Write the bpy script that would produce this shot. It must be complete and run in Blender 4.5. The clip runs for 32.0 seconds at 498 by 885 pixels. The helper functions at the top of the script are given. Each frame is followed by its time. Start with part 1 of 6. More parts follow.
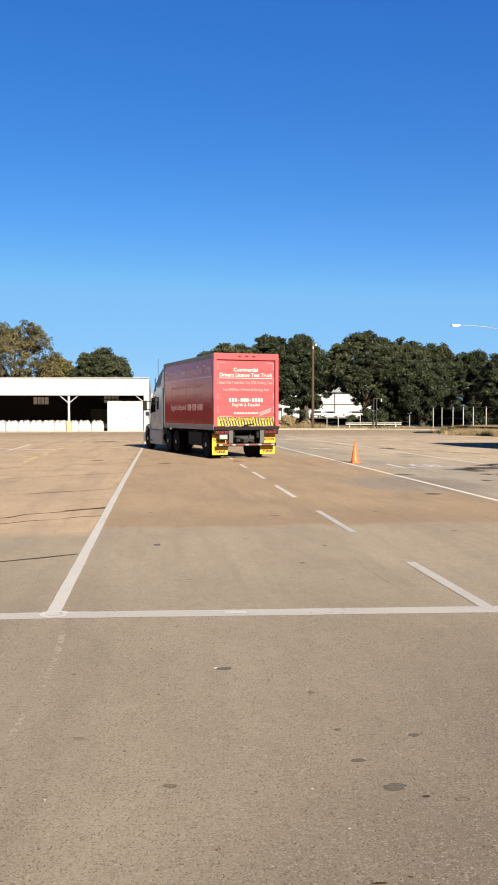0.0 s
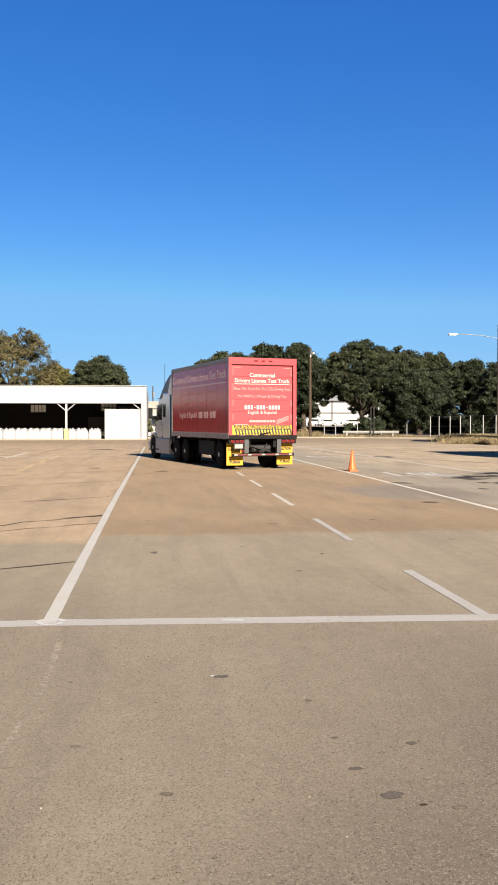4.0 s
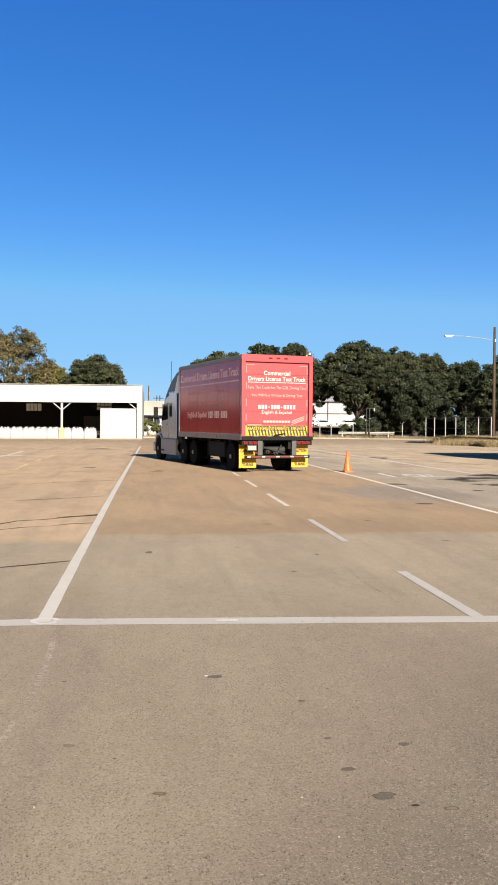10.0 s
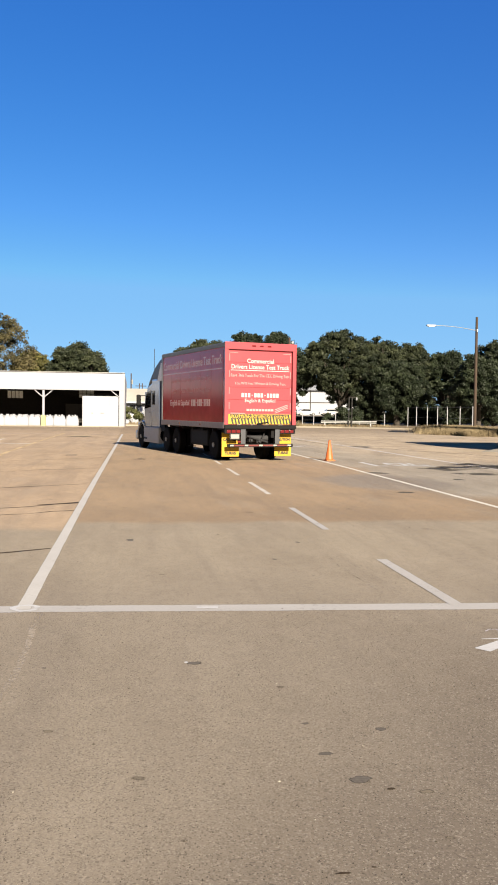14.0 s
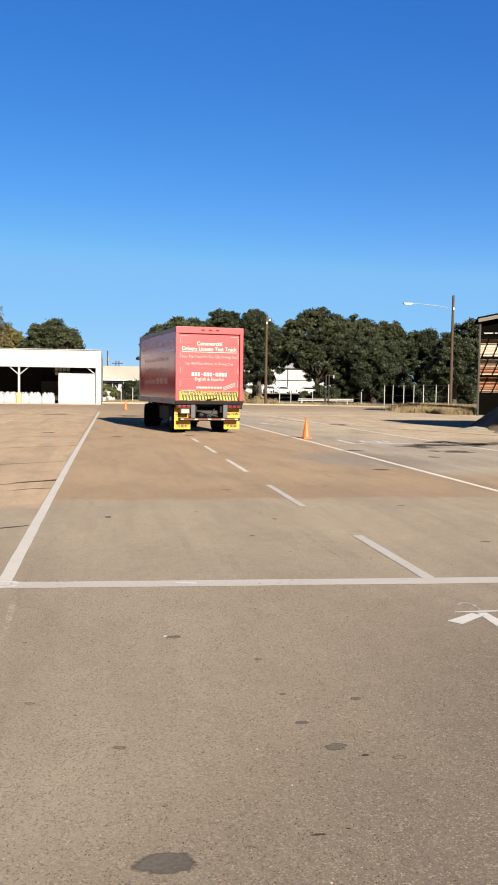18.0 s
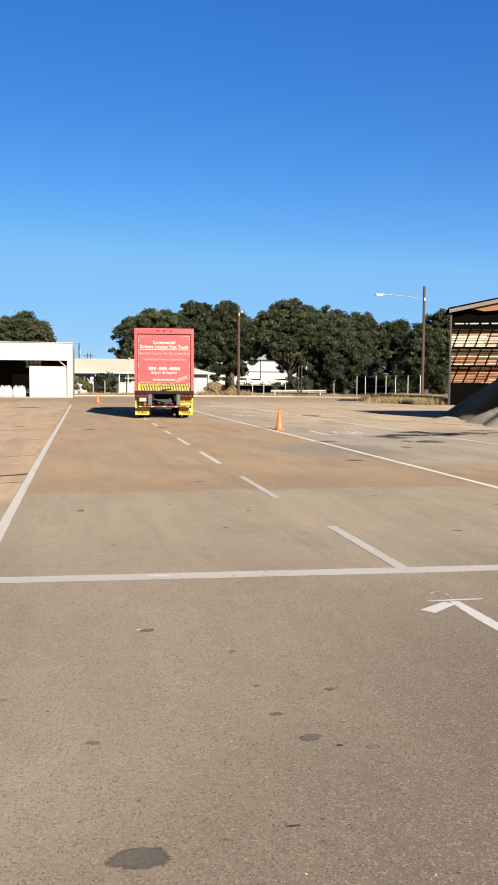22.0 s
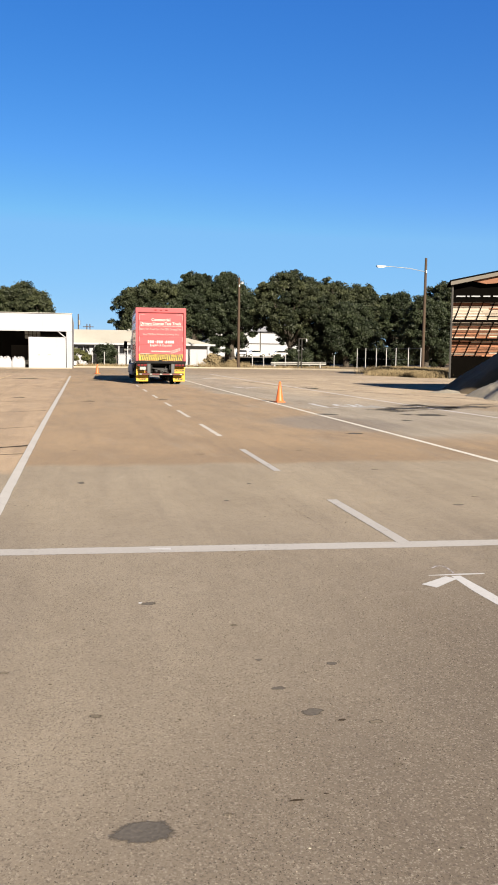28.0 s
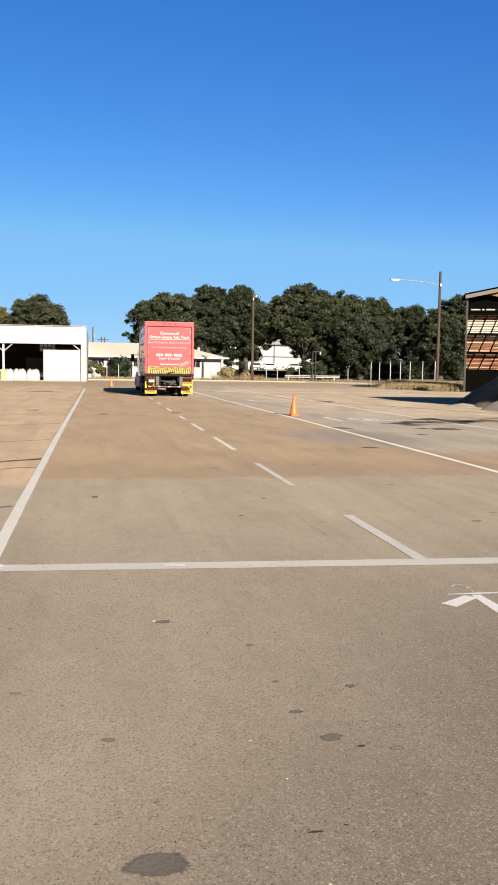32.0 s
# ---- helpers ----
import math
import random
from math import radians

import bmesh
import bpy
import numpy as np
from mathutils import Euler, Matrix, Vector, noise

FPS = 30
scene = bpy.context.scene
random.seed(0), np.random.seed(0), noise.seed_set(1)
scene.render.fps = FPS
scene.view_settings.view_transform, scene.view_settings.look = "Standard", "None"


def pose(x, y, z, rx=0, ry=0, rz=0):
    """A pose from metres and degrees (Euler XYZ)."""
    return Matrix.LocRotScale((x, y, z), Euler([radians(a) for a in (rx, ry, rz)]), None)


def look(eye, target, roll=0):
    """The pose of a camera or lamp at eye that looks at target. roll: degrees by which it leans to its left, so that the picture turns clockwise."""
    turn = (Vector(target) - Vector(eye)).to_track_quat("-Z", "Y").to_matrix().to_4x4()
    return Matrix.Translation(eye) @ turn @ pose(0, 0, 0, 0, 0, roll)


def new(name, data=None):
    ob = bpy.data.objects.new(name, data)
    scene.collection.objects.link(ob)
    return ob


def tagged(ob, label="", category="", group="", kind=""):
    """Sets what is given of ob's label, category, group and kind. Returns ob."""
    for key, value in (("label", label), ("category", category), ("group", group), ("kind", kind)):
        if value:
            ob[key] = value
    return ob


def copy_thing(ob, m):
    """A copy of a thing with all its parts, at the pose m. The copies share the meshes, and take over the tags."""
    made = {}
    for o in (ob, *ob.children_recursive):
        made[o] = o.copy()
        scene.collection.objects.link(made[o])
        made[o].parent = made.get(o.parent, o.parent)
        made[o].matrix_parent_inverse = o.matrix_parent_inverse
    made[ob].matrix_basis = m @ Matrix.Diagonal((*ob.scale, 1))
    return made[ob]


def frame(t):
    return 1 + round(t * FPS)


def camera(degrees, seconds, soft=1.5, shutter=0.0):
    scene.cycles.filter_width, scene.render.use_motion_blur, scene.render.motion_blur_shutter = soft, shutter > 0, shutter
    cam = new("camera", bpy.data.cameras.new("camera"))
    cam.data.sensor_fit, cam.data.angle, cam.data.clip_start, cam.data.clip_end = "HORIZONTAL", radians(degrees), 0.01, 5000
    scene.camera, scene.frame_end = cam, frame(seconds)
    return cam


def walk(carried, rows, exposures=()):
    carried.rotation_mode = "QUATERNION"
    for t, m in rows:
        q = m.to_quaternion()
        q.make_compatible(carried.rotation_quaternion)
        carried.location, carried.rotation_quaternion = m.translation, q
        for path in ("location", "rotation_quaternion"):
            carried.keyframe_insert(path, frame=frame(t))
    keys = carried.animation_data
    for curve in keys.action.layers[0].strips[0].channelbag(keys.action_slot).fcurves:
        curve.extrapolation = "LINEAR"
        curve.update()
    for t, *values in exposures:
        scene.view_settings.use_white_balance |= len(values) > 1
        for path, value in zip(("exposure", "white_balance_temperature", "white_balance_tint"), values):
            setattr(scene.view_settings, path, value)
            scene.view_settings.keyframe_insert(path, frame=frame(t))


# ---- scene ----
cam = camera(33.0, 32.0, 1.8)

PATH = [
    (0, (-0.005, -0.066, 1.668), (0.211, 1.921, 1.601), -0.1),
    (0.5, (-0.004, -0.065, 1.668), (0.213, 1.923, 1.604), -0.1),
    (1, (-0.007, -0.068, 1.671), (0.211, 1.919, 1.61), -0.0),
    (1.5, (-0.003, -0.07, 1.667), (0.216, 1.918, 1.61), -0.1),
    (2, (-0.007, -0.063, 1.667), (0.213, 1.924, 1.612), 0.0),
    (2.5, (-0.008, -0.073, 1.67), (0.214, 1.914, 1.617), 0.0),
    (3, (-0.007, -0.073, 1.67), (0.215, 1.914, 1.619), -0.0),
    (3.5, (-0.007, -0.071, 1.666), (0.215, 1.916, 1.618), 0.0),
    (5.5, (-0.004, -0.069, 1.661), (0.221, 1.917, 1.614), 0.0),
    (6, (-0.004, -0.085, 1.669), (0.222, 1.902, 1.622), 0.0),
    (6.5, (-0.003, -0.073, 1.663), (0.225, 1.914, 1.617), 0.1),
    (7, (-0.004, -0.082, 1.666), (0.226, 1.904, 1.621), 0.2),
    (7.5, (-0.002, -0.073, 1.662), (0.229, 1.914, 1.618), 0.3),
    (8, (-0.005, -0.078, 1.665), (0.228, 1.908, 1.621), 0.3),
    (8.5, (-0.006, -0.079, 1.669), (0.226, 1.907, 1.624), 0.3),
    (9, (-0.006, -0.08, 1.668), (0.226, 1.906, 1.624), 0.3),
    (9.5, (-0.004, -0.075, 1.666), (0.228, 1.911, 1.622), 0.3),
    (10, (-0.006, -0.081, 1.667), (0.227, 1.905, 1.62), 0.4),
    (10.5, (-0.009, -0.085, 1.664), (0.227, 1.9, 1.614), 0.5),
    (11, (-0.009, -0.09, 1.665), (0.231, 1.895, 1.611), 0.6),
    (11.5, (-0.008, -0.097, 1.666), (0.238, 1.887, 1.608), 0.7),
    (12, (-0.007, -0.094, 1.665), (0.244, 1.89, 1.604), 0.8),
    (12.5, (-0.004, -0.101, 1.666), (0.252, 1.881, 1.602), 0.9),
    (13, (0.0, -0.101, 1.666), (0.263, 1.881, 1.599), 0.8),
    (13.5, (0.003, -0.098, 1.662), (0.272, 1.883, 1.592), 0.8),
    (14, (0.006, -0.099, 1.664), (0.28, 1.881, 1.59), 0.7),
    (14.5, (0.003, -0.09, 1.661), (0.284, 1.889, 1.583), 0.8),
    (16.5, (-0.006, -0.139, 1.662), (0.306, 1.833, 1.554), 0.7),
    (17, (-0.01, -0.146, 1.659), (0.309, 1.825, 1.544), 0.8),
    (17.5, (-0.015, -0.152, 1.659), (0.31, 1.818, 1.537), 0.9),
    (18, (-0.01, -0.164, 1.663), (0.318, 1.805, 1.537), 0.8),
    (18.5, (-0.011, -0.151, 1.658), (0.32, 1.817, 1.529), 0.9),
    (19, (-0.008, -0.156, 1.663), (0.325, 1.811, 1.53), 0.8),
    (19.5, (-0.004, -0.152, 1.663), (0.334, 1.815, 1.527), 0.7),
    (20, (-0.001, -0.148, 1.659), (0.346, 1.816, 1.521), 0.6),
    (20.5, (0.002, -0.156, 1.663), (0.361, 1.807, 1.522), 0.5),
    (21, (0.004, -0.154, 1.663), (0.375, 1.806, 1.52), 0.3),
    (21.5, (0.002, -0.151, 1.665), (0.385, 1.807, 1.521), 0.4),
    (22, (0.003, -0.145, 1.662), (0.393, 1.811, 1.517), 0.4),
    (22.5, (0.006, -0.139, 1.662), (0.398, 1.816, 1.515), 0.4),
    (23, (0.003, -0.137, 1.662), (0.392, 1.819, 1.512), 0.5),
    (23.5, (0.004, -0.133, 1.663), (0.377, 1.826, 1.51), 0.5),
    (24, (0.003, -0.133, 1.664), (0.351, 1.83, 1.507), 0.4),
    (24.5, (0.001, -0.132, 1.666), (0.326, 1.835, 1.504), 0.5),
    (25, (-0.003, -0.114, 1.658), (0.324, 1.852, 1.491), 0.7),
    (25.5, (-0.007, -0.107, 1.658), (0.349, 1.853, 1.485), 0.9),
    (27.5, (-0.014, -0.108, 1.672), (0.382, 1.842, 1.467), 0.9),
    (28, (-0.011, -0.102, 1.669), (0.38, 1.848, 1.458), 0.7),
    (28.5, (-0.009, -0.095, 1.668), (0.379, 1.855, 1.453), 0.4),
    (29, (-0.006, -0.091, 1.667), (0.378, 1.86, 1.452), 0.3),
    (29.5, (-0.005, -0.08, 1.667), (0.376, 1.872, 1.455), 0.3),
    (30, (-0.006, -0.072, 1.671), (0.371, 1.881, 1.463), 0.4),
    (30.5, (-0.005, -0.05, 1.672), (0.369, 1.904, 1.47), 0.3),
    (31, (-0.007, -0.031, 1.672), (0.363, 1.925, 1.477), 0.5),
    (31.5, (-0.013, -0.022, 1.672), (0.352, 1.936, 1.485), 0.8),
    (32, (-0.013, -0.01, 1.678), (0.347, 1.949, 1.497), 0.8),
]
walk(cam, [(t, look(eye, target, roll)) for t, eye, target, roll in PATH])

# ---- light ----
SUN_AZ, SUN_EL = radians(166.0), radians(24.5)   # clockwise from +Y, the lane's way
world = bpy.data.worlds.new("world")
scene.world = world
world.use_nodes = True
wn = world.node_tree.nodes
sky = wn.new("ShaderNodeTexSky")
sky.sky_type, sky.sun_disc = "NISHITA", False
sky.sun_elevation, sky.sun_rotation = SUN_EL, SUN_AZ
sky.air_density, sky.dust_density, sky.ozone_density, sky.altitude = 0.8, 0.0, 1.6, 300
wn["Background"].inputs["Strength"].default_value = 0.05
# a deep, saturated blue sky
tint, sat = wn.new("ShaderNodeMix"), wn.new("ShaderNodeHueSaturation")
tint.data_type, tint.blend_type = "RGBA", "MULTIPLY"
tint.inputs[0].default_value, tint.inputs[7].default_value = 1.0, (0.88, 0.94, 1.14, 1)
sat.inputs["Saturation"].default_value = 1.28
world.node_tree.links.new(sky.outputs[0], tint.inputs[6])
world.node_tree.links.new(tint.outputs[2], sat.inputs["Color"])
haze = wn.new("ShaderNodeMix")
haze.data_type = "RGBA"
haze.inputs[7].default_value = (0.3, 0.6, 5.5, 1)
warm = wn.new("ShaderNodeMix")
warm.data_type, warm.blend_type = "RGBA", "MULTIPLY"
warm.inputs[0].default_value, warm.inputs[7].default_value = 1.0, (1.75, 1.54, 1.03, 1)
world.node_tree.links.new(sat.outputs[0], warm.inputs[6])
world.node_tree.links.new(warm.outputs[2], haze.inputs[6])
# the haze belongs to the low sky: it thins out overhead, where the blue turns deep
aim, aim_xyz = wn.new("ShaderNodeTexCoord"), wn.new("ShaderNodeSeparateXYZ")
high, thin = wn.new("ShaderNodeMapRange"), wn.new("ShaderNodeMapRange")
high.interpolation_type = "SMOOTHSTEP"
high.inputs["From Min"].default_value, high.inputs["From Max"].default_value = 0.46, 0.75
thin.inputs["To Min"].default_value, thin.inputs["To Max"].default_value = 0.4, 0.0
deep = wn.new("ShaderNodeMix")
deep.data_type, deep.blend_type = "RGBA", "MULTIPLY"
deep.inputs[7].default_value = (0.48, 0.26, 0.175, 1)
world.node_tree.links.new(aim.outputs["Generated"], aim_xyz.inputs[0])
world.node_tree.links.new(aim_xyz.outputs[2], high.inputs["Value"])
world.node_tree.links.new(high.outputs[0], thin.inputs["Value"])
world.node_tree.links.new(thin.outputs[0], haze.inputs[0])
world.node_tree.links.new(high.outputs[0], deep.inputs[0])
# the dull layer of air along the horizon never outshines the sky above it
layer = wn.new("ShaderNodeMix")
layer.data_type, layer.blend_type = "RGBA", "DARKEN"
layer.inputs[0].default_value, layer.inputs[7].default_value = 0.82, (1.75, 4.05, 7.0, 1)
world.node_tree.links.new(haze.outputs[2], layer.inputs[6])
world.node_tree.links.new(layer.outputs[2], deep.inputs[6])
# round the sun, behind the viewer, the sky is pale rather than blue
sunward, pale_sky = wn.new("ShaderNodeMapRange"), wn.new("ShaderNodeMix")
sunward.interpolation_type = "SMOOTHSTEP"
sunward.inputs["From Min"].default_value, sunward.inputs["From Max"].default_value = 0.6, -0.5
pale_sky.data_type, pale_sky.blend_type = "RGBA", "MULTIPLY"
pale_sky.inputs[7].default_value = (0.6, 0.31, 0.185, 1)
world.node_tree.links.new(aim_xyz.outputs[1], sunward.inputs["Value"])
world.node_tree.links.new(sunward.outputs[0], pale_sky.inputs[0])
world.node_tree.links.new(deep.outputs[2], pale_sky.inputs[6])
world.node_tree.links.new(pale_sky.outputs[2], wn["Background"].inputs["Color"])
sun_data = bpy.data.lights.new("sun", "SUN")
sun_data.energy, sun_data.angle, sun_data.color = 5.0, radians(0.53), (1.0, 0.87, 0.69)
sun = new("sun", sun_data)
to_sun = Vector((math.sin(SUN_AZ) * math.cos(SUN_EL), math.cos(SUN_AZ) * math.cos(SUN_EL), math.sin(SUN_EL)))
sun.matrix_basis = look(to_sun * 50, (0, 0, 0))
scene.view_settings.exposure = 1.38


# ---- helpers for building ----
def nodes_of(m):
    m.use_nodes = True
    nt = m.node_tree
    return nt, nt.nodes, nt.links, nt.nodes["Principled BSDF"]


def surface(name, col, rough=0.6, metal=0.0, vary=0.12, scale=6.0, bump=0.15, coat=0.0, per_piece=0.0, dirt=0.0, spec=0.5):
    """A painted, metal or mineral surface: colour varied at two scales, with fine relief."""
    m = bpy.data.materials.new(name)
    nt, n, l, b = nodes_of(m)
    tc = n.new("ShaderNodeTexCoord")
    big, fine = n.new("ShaderNodeTexNoise"), n.new("ShaderNodeTexNoise")
    big.inputs["Scale"].default_value, big.inputs["Detail"].default_value = scale * 0.2, 5
    fine.inputs["Scale"].default_value, fine.inputs["Detail"].default_value = scale * 4, 4
    for x in (big, fine):
        l.new(tc.outputs["Object"], x.inputs["Vector"])
    mixed = n.new("ShaderNodeMath")
    mixed.operation = "ADD"
    l.new(big.outputs["Fac"], mixed.inputs[0])
    l.new(fine.outputs["Fac"], mixed.inputs[1])
    ramp = n.new("ShaderNodeValToRGB")
    e = ramp.color_ramp.elements
    mr = n.new("ShaderNodeMapRange")
    mr.inputs["From Min"].default_value, mr.inputs["From Max"].default_value = 0.6, 1.4
    l.new(mixed.outputs[0], mr.inputs["Value"])
    e[0].color = (*[c * (1 - vary - dirt) for c in col], 1)
    e[1].color = (*[min(1, c * (1 + vary)) for c in col], 1)
    l.new(mr.outputs[0], ramp.inputs[0])
    out = ramp.outputs[0]
    if per_piece:
        oi = n.new("ShaderNodeObjectInfo")
        hsv = n.new("ShaderNodeHueSaturation")
        mp = n.new("ShaderNodeMapRange")
        mp.inputs["To Min"].default_value, mp.inputs["To Max"].default_value = 1 - per_piece, 1 + per_piece
        l.new(oi.outputs["Random"], mp.inputs["Value"])
        l.new(mp.outputs[0], hsv.inputs["Value"])
        l.new(out, hsv.inputs["Color"])
        out = hsv.outputs[0]
    l.new(out, b.inputs["Base Color"])
    b.inputs["Roughness"].default_value, b.inputs["Metallic"].default_value = rough, metal
    b.inputs["Coat Weight"].default_value = coat
    b.inputs["Specular IOR Level"].default_value = spec
    if bump:
        bp = n.new("ShaderNodeBump")
        bp.inputs["Strength"].default_value, bp.inputs["Distance"].default_value = bump, 0.01
        l.new(fine.outputs["Fac"], bp.inputs["Height"])
        l.new(bp.outputs[0], b.inputs["Normal"])
    return m


def part(name, bm, material, parent=None, label="", smooth=False):
    me = bpy.data.meshes.new(name)
    bmesh.ops.recalc_face_normals(bm, faces=bm.faces)
    bm.to_mesh(me)
    bm.free()
    me.materials.append(material)
    if smooth:
        for p in me.polygons:
            p.use_smooth = True
    ob = new(name, me)
    if parent:
        ob.parent = parent
    if label:
        tagged(ob, label)
    return ob


def thing(name, m, label, category, group=""):
    ob = new(name)
    ob.empty_display_size = 0.2
    ob.matrix_basis = m
    return tagged(ob, label, category, group)


def put(bm, tmp, m=None):
    me = bpy.data.meshes.new("tmp")
    if m is not None:
        tmp.transform(m)
    tmp.to_mesh(me)
    tmp.free()
    bm.from_mesh(me)
    bpy.data.meshes.remove(me)
    return bm


def box(bm, c, s, bev=0.0, rot=None):
    """A block with its centre at c and sides s, its edges rounded by bev."""
    t = bmesh.new()
    bmesh.ops.create_cube(t, size=1, matrix=Matrix.Diagonal((*s, 1)))
    if bev:
        bmesh.ops.bevel(t, geom=t.edges[:], offset=min(bev, min(s) * 0.45), segments=2, affect="EDGES", profile=0.6)
    return put(bm, t, Matrix.Translation(c) @ (rot or Matrix.Identity(4)))


def rod(bm, p, q, r, seg=10, r2=None):
    """A round bar from p to q."""
    p, q = Vector(p), Vector(q)
    t = bmesh.new()
    bmesh.ops.create_cone(t, cap_ends=True, segments=seg, radius1=r, radius2=r if r2 is None else r2, depth=(q - p).length)
    return put(bm, t, Matrix.Translation((p + q) / 2) @ (q - p).to_track_quat("Z", "Y").to_matrix().to_4x4())


def prism(bm, pts, axis, a, b):
    """A shape given by its outline in two axes, drawn out along the third from a to b."""
    def at(u, v, w):
        return {"x": (w, u, v), "y": (u, w, v), "z": (u, v, w)}[axis]
    lo = [bm.verts.new(at(u, v, a)) for u, v in pts]
    hi = [bm.verts.new(at(u, v, b)) for u, v in pts]
    bm.faces.new(lo)
    bm.faces.new(hi[::-1])
    k = len(pts)
    for i in range(k):
        bm.faces.new((lo[i], hi[i], hi[(i + 1) % k], lo[(i + 1) % k]))
    return bm


def soft_prism(pts, axis, a, b, bev):
    """A drawn-out outline with its edges rounded."""
    bm = prism(bmesh.new(), pts, axis, a, b)
    bmesh.ops.recalc_face_normals(bm, faces=bm.faces)
    bmesh.ops.bevel(bm, geom=bm.edges[:], offset=bev, segments=3, affect="EDGES", profile=0.6, clamp_overlap=True)
    return bm


def lathe(bm, prof, seg=24, m=None):
    """A turned shape round x: prof is (radius, x)."""
    t = bmesh.new()
    rings = []
    for r, x in prof:
        rings.append([t.verts.new((x, r * math.cos(2 * math.pi * i / seg), r * math.sin(2 * math.pi * i / seg))) for i in range(seg)])
    for a, b in zip(rings, rings[1:]):
        for i in range(seg):
            t.faces.new((a[i], a[(i + 1) % seg], b[(i + 1) % seg], b[i]))
    for r in (rings[0], rings[-1]):
        t.faces.new(r)
    return put(bm, t, m)


def lettering(name, text, size, m, material, parent, width=0, label="", bold=0.0):
    """Raised lettering in the built-in font, centred, as a mesh part."""
    cu = bpy.data.curves.new(name, "FONT")
    cu.body, cu.size, cu.align_x, cu.align_y, cu.extrude = text, size, "CENTER", "CENTER", 0.001
    cu.offset = bold or (size * 0.012 if size > 0.17 else 0.0)
    cu.resolution_u = 3
    tmp = bpy.data.objects.new("tmp", cu)
    scene.collection.objects.link(tmp)
    dg = bpy.context.evaluated_depsgraph_get()
    me = bpy.data.meshes.new_from_object(tmp.evaluated_get(dg))
    bpy.data.objects.remove(tmp)
    bpy.data.curves.remove(cu)
    if width:
        xs = [v.co.x for v in me.vertices]
        k = width / (max(xs) - min(xs))
        for v in me.vertices:
            v.co.x *= k
    me.materials.clear()
    me.materials.append(material)
    for word, piece in zip(text.split(), words_of(me, text, size)):
        piece.transform(m)
        ob = new(name, piece)
        ob.parent = parent
        tagged(ob, label or "lettering reading " + word)


def words_of(me, text, size):
    """Splits a line of lettering at the spaces into one mesh a word."""
    count = len(text.split())
    bm = bmesh.new()
    bm.from_mesh(me)
    spans, seen = [], set()
    for v in bm.verts:
        if v in seen:
            continue
        seen.add(v)
        todo, island = [v], []
        while todo:
            q = todo.pop()
            island.append(q)
            for e in q.link_edges:
                o = e.other_vert(q)
                if o not in seen:
                    seen.add(o)
                    todo.append(o)
        spans.append((min(q.co.x for q in island), max(q.co.x for q in island)))
    spans.sort()
    gaps, end = [], spans[0][1]
    for a, c in spans[1:]:
        if a > end:
            gaps.append((a - end, (a + end) / 2))
        end = max(end, c)
    cuts = sorted(x for _, x in sorted(gaps)[::-1][:count - 1])
    out = []
    for k in range(count):
        lo, hi = (cuts[k - 1] if k else -1e9), (cuts[k] if k < count - 1 else 1e9)
        b = bm.copy()
        bmesh.ops.delete(b, geom=[v for v in b.verts if not lo < v.co.x < hi], context="VERTS")
        piece = me.copy()
        b.to_mesh(piece)
        b.free()
        out.append(piece)
    bm.free()
    return out


